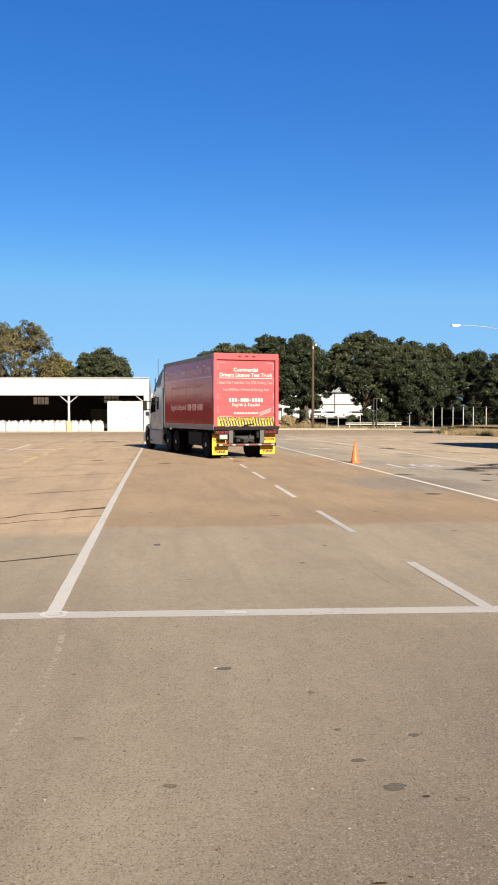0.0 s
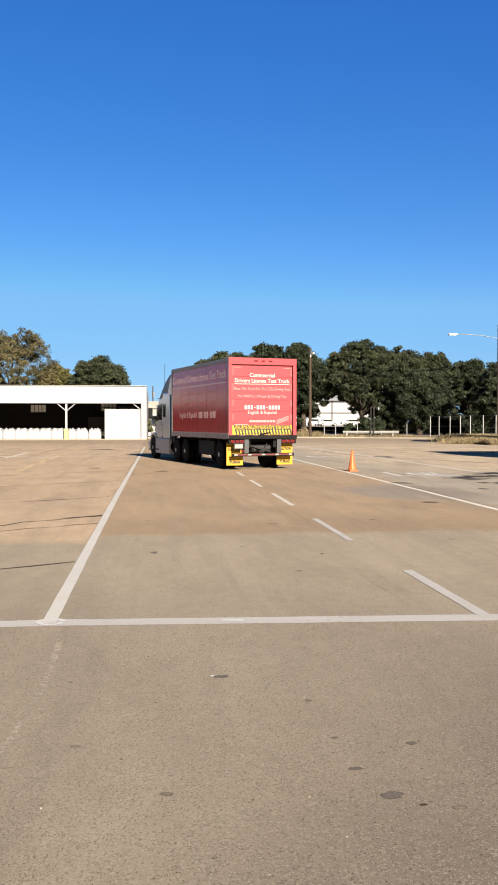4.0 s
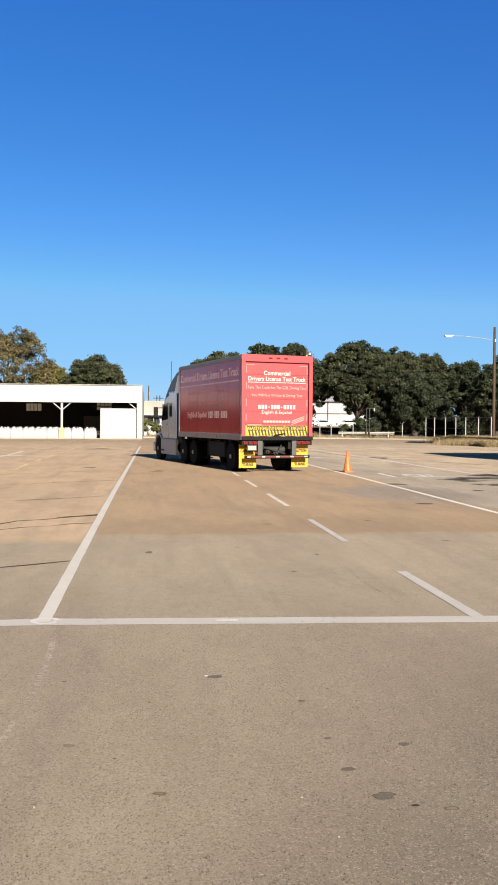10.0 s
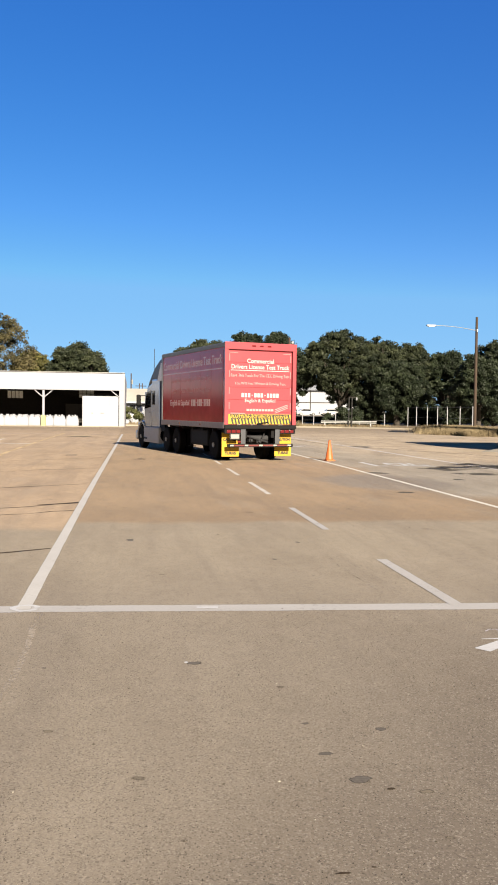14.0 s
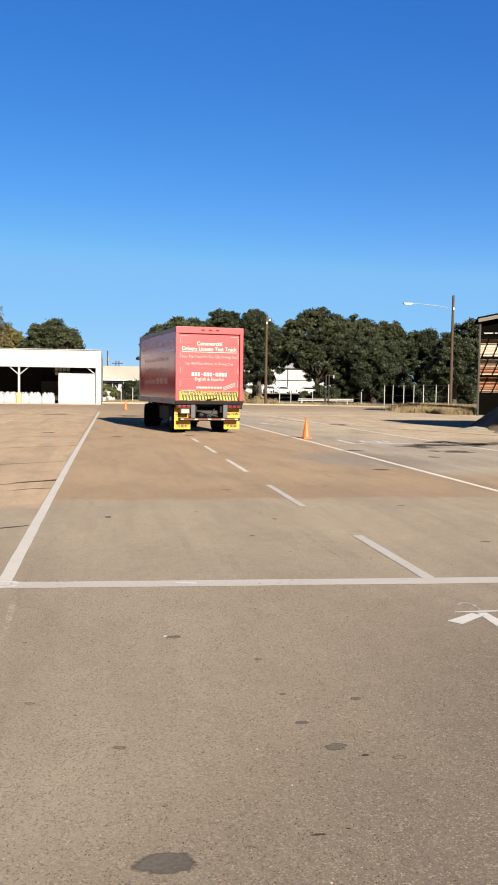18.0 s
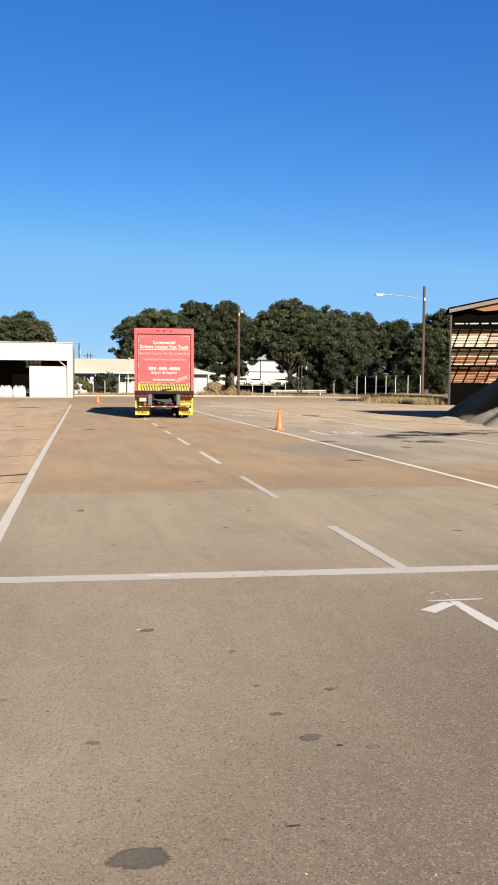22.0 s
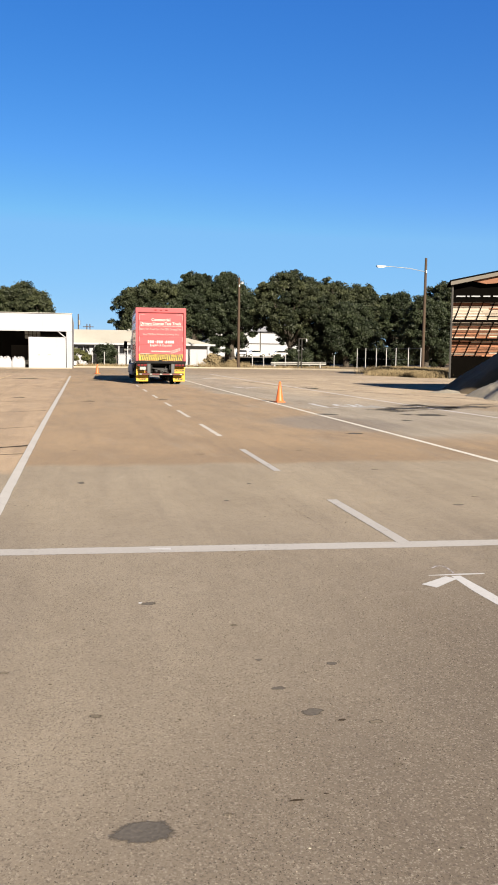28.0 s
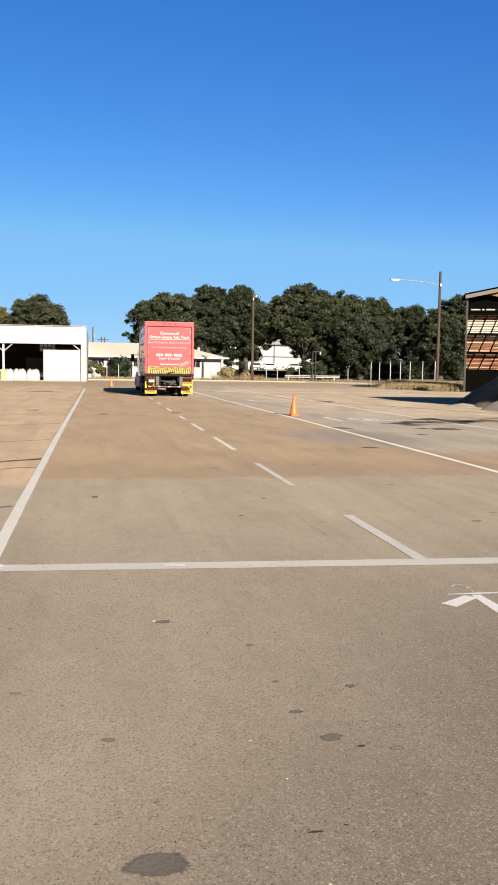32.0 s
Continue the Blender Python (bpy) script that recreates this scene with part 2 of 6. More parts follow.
# ---- materials ----
M = {
    "white_paint": surface("white_paint", (0.3, 0.315, 0.355), 0.6, vary=0.06, scale=2, bump=0.1, dirt=0.05),
    "white_wall": surface("white_wall", (0.285, 0.298, 0.335), 0.7, vary=0.05, scale=1, bump=0.2, dirt=0.06),
    # near-black: the shade inside the warehouse is put into the wall colour
    "inside_shade": surface("inside_shade", (0.012, 0.011, 0.01), 0.95, vary=0.3, scale=1, spec=0.1),
    "roof_grey": surface("roof_grey", (0.37, 0.36, 0.335), 0.85, vary=0.12, scale=1.5, dirt=0.08),
    "red": surface("red", (0.33, 0.054, 0.067), 0.32, vary=0.06, scale=1.2, bump=0.03, coat=0.4),
    "red_side": surface("red_side", (0.46, 0.036, 0.042), 0.16, vary=0.14, scale=0.8, bump=0.012, coat=0.0, dirt=0.06, spec=0.25),
    "top_rail": surface("top_rail", (0.19, 0.18, 0.16), 0.5, 0.2, vary=0.15, scale=3),
    "low_rail": surface("low_rail", (0.27, 0.22, 0.21), 0.5, 0.2, vary=0.2, scale=2, dirt=0.1),
    "guard_grey": surface("guard_grey", (0.06, 0.064, 0.072), 0.55, 0.2, vary=0.2, scale=5),
    "under_grey": surface("under_grey", (0.022, 0.022, 0.024), 0.6, 0.3, vary=0.3, scale=6),
    "rail_grey": surface("rail_grey", (0.3, 0.29, 0.28), 0.45, 0.5, vary=0.15, scale=3),
    "roof_metal": surface("roof_metal", (0.2436, 0.2378, 0.232), 0.5, 0.3, vary=0.15, scale=2),
    "black": surface("black", (0.02, 0.02, 0.021), 0.55, vary=0.3, scale=5),
    "chassis": surface("chassis", (0.006, 0.006, 0.0065), 0.7, vary=0.35, scale=6, bump=0.3, spec=0.2),
    "tyre": surface("tyre", (0.005, 0.005, 0.005), 0.9, vary=0.25, scale=8, bump=0.4, spec=0.15),
    "steel": surface("steel", (0.5, 0.5, 0.5), 0.3, 0.9, vary=0.12, scale=6),
    "chrome": surface("chrome", (0.75, 0.75, 0.76), 0.12, 1.0, vary=0.05, scale=3, bump=0.02),
    "silver": surface("silver", (0.6, 0.625, 0.67), 0.24, 0.6, vary=0.14, scale=1.5, bump=0.02, coat=0.0, spec=0.4),
    "yellow": surface("yellow", (0.464, 0.2784, 0.0116), 0.55, vary=0.08, scale=5, dirt=0.06),
    "white_decal": surface("white_decal", (0.47, 0.44, 0.44), 0.4, vary=0.03, scale=4, bump=0.0),
    "side_decal": surface("side_decal", (0.52, 0.15, 0.155), 0.2, vary=0.15, scale=2, bump=0.012, spec=0.25),
    "side_title": surface("side_title", (0.78, 0.5, 0.5), 0.2, vary=0.12, scale=2, bump=0.012, spec=0.25),
    "dull_tape": surface("dull_tape", (0.29, 0.2784, 0.261), 0.5, vary=0.1, scale=6, bump=0.0),
    "tape_red": surface("tape_red", (0.1276, 0.0203, 0.0174), 0.5, vary=0.1, scale=6, bump=0.0),
    "faded_decal": surface("faded_decal", (0.4524, 0.29, 0.2842), 0.4, vary=0.06, scale=4, bump=0.0),
    "edge_decal": surface("edge_decal", (0.42, 0.17, 0.17), 0.4, vary=0.08, scale=4, bump=0.0),
    "fairing_white": surface("fairing_white", (0.88, 0.88, 0.9), 0.4, vary=0.06, scale=2, bump=0.02),
    "yellow_decal": surface("yellow_decal", (0.493, 0.348, 0.029), 0.45, vary=0.04, scale=4, bump=0.0),
    "lens_red": surface("lens_red", (0.13, 0.01, 0.012), 0.18, vary=0.1, scale=8, bump=0.05, coat=0.5),
    "lens_amber": surface("lens_amber", (0.16, 0.05, 0.02), 0.2, vary=0.1, scale=8, bump=0.05),
    "glass": surface("glass", (0.012, 0.014, 0.017), 0.06, vary=0.1, scale=2, bump=0.0),
    "wood_pole": surface("wood_pole", (0.0493, 0.0319, 0.0215), 0.85, vary=0.25, scale=5, bump=0.5),
    "galv": surface("galv", (0.29, 0.29, 0.2842), 0.45, 0.6, vary=0.12, scale=5),
    "post_grey": surface("post_grey", (0.36, 0.37, 0.395), 0.6, 0.2, vary=0.12, scale=5),
    "orange": surface("orange", (0.522, 0.1276, 0.0348), 0.5, vary=0.1, scale=6, dirt=0.1),
    "concrete": surface("concrete", (0.29, 0.261, 0.2088), 0.85, vary=0.15, scale=2, bump=0.4, dirt=0.08),
    "bag": surface("bag", (0.31, 0.323, 0.36), 0.8, vary=0.1, scale=5, bump=0.5),
    "gravel": surface("gravel", (0.115, 0.088, 0.055), 0.95, vary=0.3, scale=12, bump=1.0),
    "rust_board": surface("rust_board", (0.261, 0.116, 0.0638), 0.75, vary=0.25, scale=3, bump=0.3, per_piece=0.55),
    # near-black steel: shade on the shed frame and wall is in the colour
    "shaded_steel": surface("shaded_steel", (0.003, 0.0027, 0.0024), 0.9, 0.0, vary=0.3, scale=3, spec=0.0),
    "fascia_tan": surface("fascia_tan", (0.12, 0.108, 0.095), 0.7, vary=0.12, scale=2),
    "post_dark": surface("post_dark", (0.03, 0.029, 0.028), 0.7, vary=0.2, scale=3),
    "bark": surface("bark", (0.0522, 0.0435, 0.0348), 0.95, vary=0.3, scale=4, bump=0.8),
    "car_white": surface("car_white", (0.406, 0.406, 0.406), 0.3, vary=0.03, scale=1, bump=0.0, coat=0.6),
    "car_dark": surface("car_dark", (0.0348, 0.0377, 0.0435), 0.3, vary=0.05, scale=1, bump=0.0, coat=0.6),
}


def leaf_material(name, dark, light, rough=0.55):
    m = bpy.data.materials.new(name)
    nt, n, l, b = nodes_of(m)
    geo = n.new("ShaderNodeNewGeometry")
    ramp = n.new("ShaderNodeValToRGB")
    ramp.color_ramp.elements[0].color, ramp.color_ramp.elements[1].color = (*dark, 1), (*light, 1)
    tc, nz = n.new("ShaderNodeTexCoord"), n.new("ShaderNodeTexNoise")
    nz.inputs["Scale"].default_value, nz.inputs["Detail"].default_value = 0.32, 5
    l.new(tc.outputs["Object"], nz.inputs["Vector"])
    mx = n.new("ShaderNodeMath")
    mx.operation = "MULTIPLY_ADD"
    at, clump = n.new("ShaderNodeAttribute"), n.new("ShaderNodeMath")
    at.attribute_name, clump.operation = "tone", "MULTIPLY"
    clump.inputs[1].default_value = 0.8
    l.new(at.outputs["Fac"], clump.inputs[0])
    l.new(clump.outputs[0], mx.inputs[2])
    mx.inputs[1].default_value = 0.14
    l.new(geo.outputs["Random Per Island"], mx.inputs[0])
    ad = n.new("ShaderNodeMath")
    ad.operation = "MULTIPLY_ADD"
    ad.inputs[1].default_value = 1.5
    l.new(nz.outputs["Fac"], ad.inputs[0])
    sub = n.new("ShaderNodeMath")
    sub.operation = "SUBTRACT"
    sub.inputs[1].default_value = 0.95
    l.new(mx.outputs[0], ad.inputs[2])
    l.new(ad.outputs[0], sub.inputs[0])
    l.new(sub.outputs[0], ramp.inputs[0])
    l.new(ramp.outputs[0], b.inputs["Base Color"])
    b.inputs["Roughness"].default_value = rough
    b.inputs["Specular IOR Level"].default_value = 0.25
    return m


M["oak_leaf"] = leaf_material("oak_leaf", (0.012, 0.018, 0.0095), (0.045, 0.059, 0.03))
M["oak_leaf_dull"] = leaf_material("oak_leaf_dull", (0.013, 0.019, 0.01), (0.066, 0.076, 0.038))
M["autumn_leaf"] = leaf_material("autumn_leaf", (0.045, 0.042, 0.02), (0.16, 0.135, 0.062))
M["yellow_leaf"] = leaf_material("yellow_leaf", (0.04, 0.042, 0.014), (0.14, 0.128, 0.04))
M["shrub_leaf"] = leaf_material("shrub_leaf", (0.034, 0.0408, 0.0136), (0.136, 0.136, 0.0544))
M["dry_grass"] = leaf_material("dry_grass", (0.17, 0.134, 0.078), (0.25, 0.2, 0.122), 0.8)


def ground_material():
    """Worn asphalt lot: grey-brown near, orange-brown beyond the seam, grey patches to the east, dry verge past the kerb."""
    m = bpy.data.materials.new("lot_asphalt")
    nt, n, l, b = nodes_of(m)
    geo = n.new("ShaderNodeNewGeometry")
    sep = n.new("ShaderNodeSeparateXYZ")
    l.new(geo.outputs["Position"], sep.inputs[0])

    def noise_at(scale, detail=4, rough=0.55, stretch=None):
        x = n.new("ShaderNodeTexNoise")
        x.inputs["Scale"].default_value, x.inputs["Detail"].default_value, x.inputs["Roughness"].default_value = scale, detail, rough
        src = geo.outputs["Position"]
        if stretch:
            mp = n.new("ShaderNodeMapping")
            mp.inputs["Scale"].default_value = stretch
            l.new(src, mp.inputs["Vector"])
            src = mp.outputs[0]
        l.new(src, x.inputs["Vector"])
        return x.outputs["Fac"]

    def op(kind, a, c, d=None):
        x = n.new("ShaderNodeMath")
        x.operation = kind
        for i, v in enumerate((a, c, d)):
            if v is None:
                continue
            if isinstance(v, (int, float)):
                x.inputs[i].default_value = v
            else:
                l.new(v, x.inputs[i])
        return x.outputs[0]

    def step(v, lo, hi):
        x = n.new("ShaderNodeMapRange")
        x.interpolation_type = "SMOOTHSTEP"
        x.inputs["From Min"].default_value, x.inputs["From Max"].default_value = lo, hi
        l.new(v, x.inputs["Value"])
        return x.outputs[0]

    def mix(f, a, c):
        x = n.new("ShaderNodeMix")
        x.data_type = "RGBA"
        if isinstance(f, (int, float)):
            x.inputs[0].default_value = f
        else:
            l.new(f, x.inputs[0])
        for i, v in ((6, a), (7, c)):
            if isinstance(v, tuple):
                x.inputs[i].default_value = (*v, 1)
            else:
                l.new(v, x.inputs[i])
        return x.outputs[2]

    X, Y = sep.outputs[0], sep.outputs[1]
    wob = op("MULTIPLY", op("SUBTRACT", noise_at(0.8, 5), 0.5), 1.2)
    wob_big = op("MULTIPLY", op("SUBTRACT", noise_at(0.25, 5), 0.5), 4.0)
    y1 = op("ADD", Y, wob)
    near = mix(noise_at(0.5, 6), (0.258, 0.221, 0.181), (0.327, 0.284, 0.24))
    mid = mix(noise_at(0.35, 6), (0.327, 0.281, 0.22), (0.398, 0.342, 0.278))
    orange = mix(noise_at(0.3, 6, 0.6, (1, 0.4, 1)), (0.352, 0.251, 0.162), (0.442, 0.328, 0.218))
    grey = mix(noise_at(0.4, 6, 0.6, (0.6, 1, 1)), (0.305, 0.274, 0.232), (0.475, 0.43, 0.375))
    sand = mix(noise_at(0.3, 6, 0.6, (0.5, 1, 1)), (0.32, 0.247, 0.172), (0.46, 0.378, 0.286))
    verge = mix(noise_at(0.5, 6), (0.179, 0.133, 0.081), (0.287, 0.225, 0.148))
    col = mix(step(y1, 6.0, 10.0), near, mid)
    col = mix(step(y1, 12.1, 12.7), col, orange)
    band = op("MULTIPLY", step(y1, 12.2, 12.6), op("SUBTRACT", 1.0, step(y1, 12.8, 15.5)))
    col = mix(op("MULTIPLY", band, 0.35), col, (0.214, 0.153, 0.106))
    x1 = op("ADD", X, wob_big)
    left = mix(noise_at(0.4, 6, 0.6, (1, 0.5, 1)), (0.45, 0.33, 0.224), (0.565, 0.434, 0.316))
    col = mix(op("MULTIPLY", op("SUBTRACT", 1.0, step(X, -0.98, -0.9)), step(y1, 11.4, 12.2)), col, left)
    col = mix(op("MULTIPLY", step(op("ADD", x1, op("MULTIPLY", Y, 0.06)), 7.2, 8.2), step(op("ADD", y1, wob_big), 15.0, 17.0)), col, grey)
    # worn grey patch beside the lane line
    far2 = op("ADD", op("POWER", op("DIVIDE", op("SUBTRACT", op("ADD", X, wob), 6.0), 1.7), 2.0), op("POWER", op("DIVIDE", op("SUBTRACT", y1, 19.6), 2.6), 2.0))
    col = mix(op("MULTIPLY", op("SUBTRACT", 1.0, step(far2, 0.35, 1.2)), 0.8), col, (0.255, 0.231, 0.215))
    col = mix(step(op("ADD", op("ADD", X, op("MULTIPLY", Y, 0.02)), wob), 12.4, 12.9), col, sand)
    # bleached, dusty strip of the east lot
    dusty = op("MULTIPLY", step(op("ADD", X, wob_big), 7.0, 10.0), step(op("ADD", Y, wob_big), 24.0, 31.0))
    col = mix(op("MULTIPLY", dusty, op("MULTIPLY", step(noise_at(0.5, 6, 0.6, (0.35, 1, 1)), 0.25, 0.6), 0.9)), col, (0.6, 0.49, 0.37))
    # darker, browner surface of the far apron before the buildings
    col = mix(op("MULTIPLY", step(op("ADD", Y, wob_big), 55.0, 76.0), 0.65), col, (0.237, 0.181, 0.134))
    # darker, with stronger stone chips, towards the near east side
    near_east = op("MULTIPLY", step(op("ADD", x1, op("MULTIPLY", Y, -0.25)), -1.2, 1.9), op("SUBTRACT", 1.0, step(y1, 3.5, 8.0)))
    col = mix(op("MULTIPLY", near_east, 0.8), col, (0.132, 0.111, 0.096))
    col = mix(step(op("ADD", Y, op("MULTIPLY", X, 0.12)), 91.0, 91.6), col, verge)
    # wheel-worn streaks along the lanes and mottling
    streak = step(noise_at(1.4, 3, 0.5, (1, 0.06, 1)), 0.5, 0.72)
    col = mix(op("MULTIPLY", streak, 0.26), col, (0.139, 0.116, 0.105))
    fine_streak = step(noise_at(6.0, 3, 0.55, (1, 0.05, 1)), 0.48, 0.7)
    col = mix(op("MULTIPLY", fine_streak, 0.13), col, (0.139, 0.116, 0.105))
    blot = step(noise_at(0.3, 6, 0.65, (1, 0.4, 1)), 0.54, 0.72)
    col = mix(op("MULTIPLY", blot, 0.3), col, (0.144, 0.127, 0.116))
    # stains and bleaching at the scale of a stride and of a hand
    m1 = step(noise_at(0.85, 8, 0.7, (1, 0.4, 1)), 0.38, 0.66)
    col = mix(op("MULTIPLY", m1, 0.3), col, (0.157, 0.127, 0.102))
    m2 = step(noise_at(0.6, 7, 0.65, (1.3, 0.35, 1)), 0.52, 0.75)
    col = mix(op("MULTIPLY", m2, 0.42), col, (0.359, 0.308, 0.254))
    # sweeping tyre wear across the lanes and bleached islands beyond the seam
    arc = step(noise_at(0.9, 4, 0.6, (0.8, 0.22, 1)), 0.54, 0.7)
    col = mix(op("MULTIPLY", op("MULTIPLY", arc, step(Y, 9.0, 14.0)), 0.3), col, (0.174, 0.133, 0.104))
    pale = step(noise_at(0.6, 7, 0.7, (1, 0.3, 1)), 0.55, 0.72)
    col = mix(op("MULTIPLY", op("MULTIPLY", pale, step(Y, 7.5, 12.0)), 0.35), col, (0.463, 0.393, 0.332))
    m3 = step(noise_at(5.0, 6, 0.7), 0.35, 0.7)
    col = mix(op("MULTIPLY", m3, 0.14), col, (0.127, 0.108, 0.089))
    # darker over the near lane end, reaching further to the east
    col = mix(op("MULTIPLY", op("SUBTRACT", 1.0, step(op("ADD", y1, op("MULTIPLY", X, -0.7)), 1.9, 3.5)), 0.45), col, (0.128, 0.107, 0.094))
    # stone chips of the surface, at two sizes
    def chips(scale):
        v = n.new("ShaderNodeTexVoronoi")
        v.inputs["Scale"].default_value = scale
        l.new(geo.outputs["Position"], v.inputs["Vector"])
        c = n.new("ShaderNodeSeparateColor")
        l.new(v.outputs["Color"], c.inputs[0])
        return v, c

    vor, vsep = chips(150)
    vor2, vsep2 = chips(125)
    chip_amount = op("ADD", 0.36, op("MULTIPLY", near_east, 0.2))
    grain = noise_at(60, 5, 0.75)
    col = mix(op("MULTIPLY", step(vsep.outputs[0], 0.78, 0.97), chip_amount), col, (0.382, 0.351, 0.314))
    col = mix(op("MULTIPLY", step(vsep.outputs[1], 0.7, 0.97), chip_amount), col, (0.109, 0.093, 0.074))
    col = mix(op("MULTIPLY", op("MULTIPLY", step(vsep2.outputs[0], 0.86, 0.95), step(noise_at(9, 3), 0.35, 0.65)), 0.3), col, (0.47, 0.415, 0.36))
    col = mix(op("MULTIPLY", step(vsep2.outputs[1], 0.82, 0.95), 0.55), col, (0.086, 0.071, 0.064))
    col = mix(op("MULTIPLY", step(grain, 0.4, 0.75), 0.3), col, (0.127, 0.108, 0.094))
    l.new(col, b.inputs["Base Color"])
    b.inputs["Roughness"].default_value = 0.9
    b.inputs["Specular IOR Level"].default_value = 0.2
    bp = n.new("ShaderNodeBump")
    bp.inputs["Strength"].default_value, bp.inputs["Distance"].default_value = 0.34, 0.004
    l.new(op("ADD", grain, op("ADD", op("MULTIPLY", noise_at(170, 3, 0.6), 0.8), op("MULTIPLY", vor2.outputs["Distance"], -0.2))), bp.inputs["Height"])
    l.new(bp.outputs[0], b.inputs["Normal"])
    return m


def worn(m, wear, soft, big_scale=2.2, big_amount=0.9):
    """Lets the asphalt show through where paint or stain has worn off and along its ragged edge. The mesh carries 'across': 0 inside, 1 at the rim."""
    nt, n, l, b = nodes_of(m)
    geo, at = n.new("ShaderNodeNewGeometry"), n.new("ShaderNodeAttribute")
    at.attribute_name = "across"
    fine, big = n.new("ShaderNodeTexNoise"), n.new("ShaderNodeTexNoise")
    fine.inputs["Scale"].default_value, fine.inputs["Detail"].default_value, fine.inputs["Roughness"].default_value = 22, 8, 0.8
    big.inputs["Scale"].default_value, big.inputs["Detail"].default_value = big_scale, 6
    for x in (fine, big):
        l.new(geo.outputs["Position"], x.inputs["Vector"])

    def op(kind, a, c):
        x = n.new("ShaderNodeMath")
        x.operation = kind
        for i, v in enumerate((a, c)):
            if isinstance(v, (int, float)):
                x.inputs[i].default_value = v
            else:
                l.new(v, x.inputs[i])
        return x.outputs[0]

    a = op("ABSOLUTE", at.outputs["Fac"], 0)
    rim = op("MULTIPLY", op("SUBTRACT", 1.0, a), soft)
    rim = op("MINIMUM", rim, 1.0)
    body = op("ADD", op("MULTIPLY", op("SUBTRACT", fine.outputs["Fac"], 0.5), 1.6), op("MULTIPLY", op("SUBTRACT", big.outputs["Fac"], 0.5), big_amount))
    v = op("SUBTRACT", op("ADD", rim, body), wear)
    mr = n.new("ShaderNodeMapRange")
    mr.inputs["From Min"].default_value, mr.inputs["From Max"].default_value = 0.0, 0.5
    l.new(v, mr.inputs["Value"])
    l.new(mr.outputs[0], b.inputs["Alpha"])
    return m


def line_material(name, col, wear):
    """Road paint, worn through in specks so that the asphalt shows."""
    return worn(surface(name, col, 0.85, vary=0.1, scale=8, bump=0.2), wear, 5.0)


M["ground"] = ground_material()
M["line_white"] = line_material("line_white", (0.382, 0.373, 0.386), 0.36)
M["line_fresh"] = line_material("line_fresh", (0.48, 0.487, 0.53), 0.34)
M["line_edge"] = line_material("line_edge", (0.45, 0.442, 0.45), 0.3)
M["line_lane"] = line_material("line_lane", (0.58, 0.565, 0.54), 0.22)
M["line_faint"] = line_material("line_faint", (0.421, 0.400, 0.460), 0.62)
M["line_old"] = line_material("line_old", (0.500, 0.481, 0.514), 0.4)
M["line_dash"] = line_material("line_dash", (0.49, 0.465, 0.445), 0.4)
M["line_ghost"] = line_material("line_ghost", (0.341, 0.296, 0.254), 0.76)
M["line_yellow"] = line_material("line_yellow", (0.58, 0.44, 0.26), 0.6)
M["tar"] = worn(surface("tar", (0.046, 0.032, 0.021), 0.85, vary=0.3, scale=4, spec=0.2), 0.34, 3.0)
M["bank"] = surface("bank", (0.0435, 0.0319, 0.0244), 0.9, vary=0.3, scale=2)
M["stain"] = worn(surface("stain", (0.086, 0.077, 0.073), 0.95, vary=0.38, scale=14, bump=0.3), 0.2, 2.2)
M["stain_small"] = worn(surface("stain_small", (0.098, 0.086, 0.078), 0.95, vary=0.38, scale=14, bump=0.3), 0.2, 2.2)
M["oil_black"] = worn(surface("oil_black", (0.016, 0.013, 0.011), 0.8, vary=0.3, scale=4), 0.3, 1.6, 1.5, 1.6)
M["smear"] = worn(surface("smear", (0.047, 0.041, 0.033), 0.95, vary=0.2, scale=3, bump=0.2), 0.36, 1.3, 1.5, 3.4)
M["smudge"] = worn(surface("smudge", (0.111, 0.090, 0.064), 0.95, vary=0.2, scale=3), 0.42, 1.1, 3.0, 1.8)
M["hairline"] = worn(surface("hairline", (0.122, 0.102, 0.077), 0.95, vary=0.2, scale=8), 0.98, 2.0, 4.0, 1.6)
M["stain_faint"] = worn(surface("stain_faint", (0.145, 0.122, 0.096), 0.95, vary=0.2, scale=8, bump=0.3), 0.45, 1.5)

# ---- ground ----
bm = bmesh.new()
bmesh.ops.create_grid(bm, x_segments=40, y_segments=40, size=2500)
tagged(part("ground", bm, M["ground"]), "sun-bleached worn asphalt lot running out to dry verge", "ground", kind="structure")


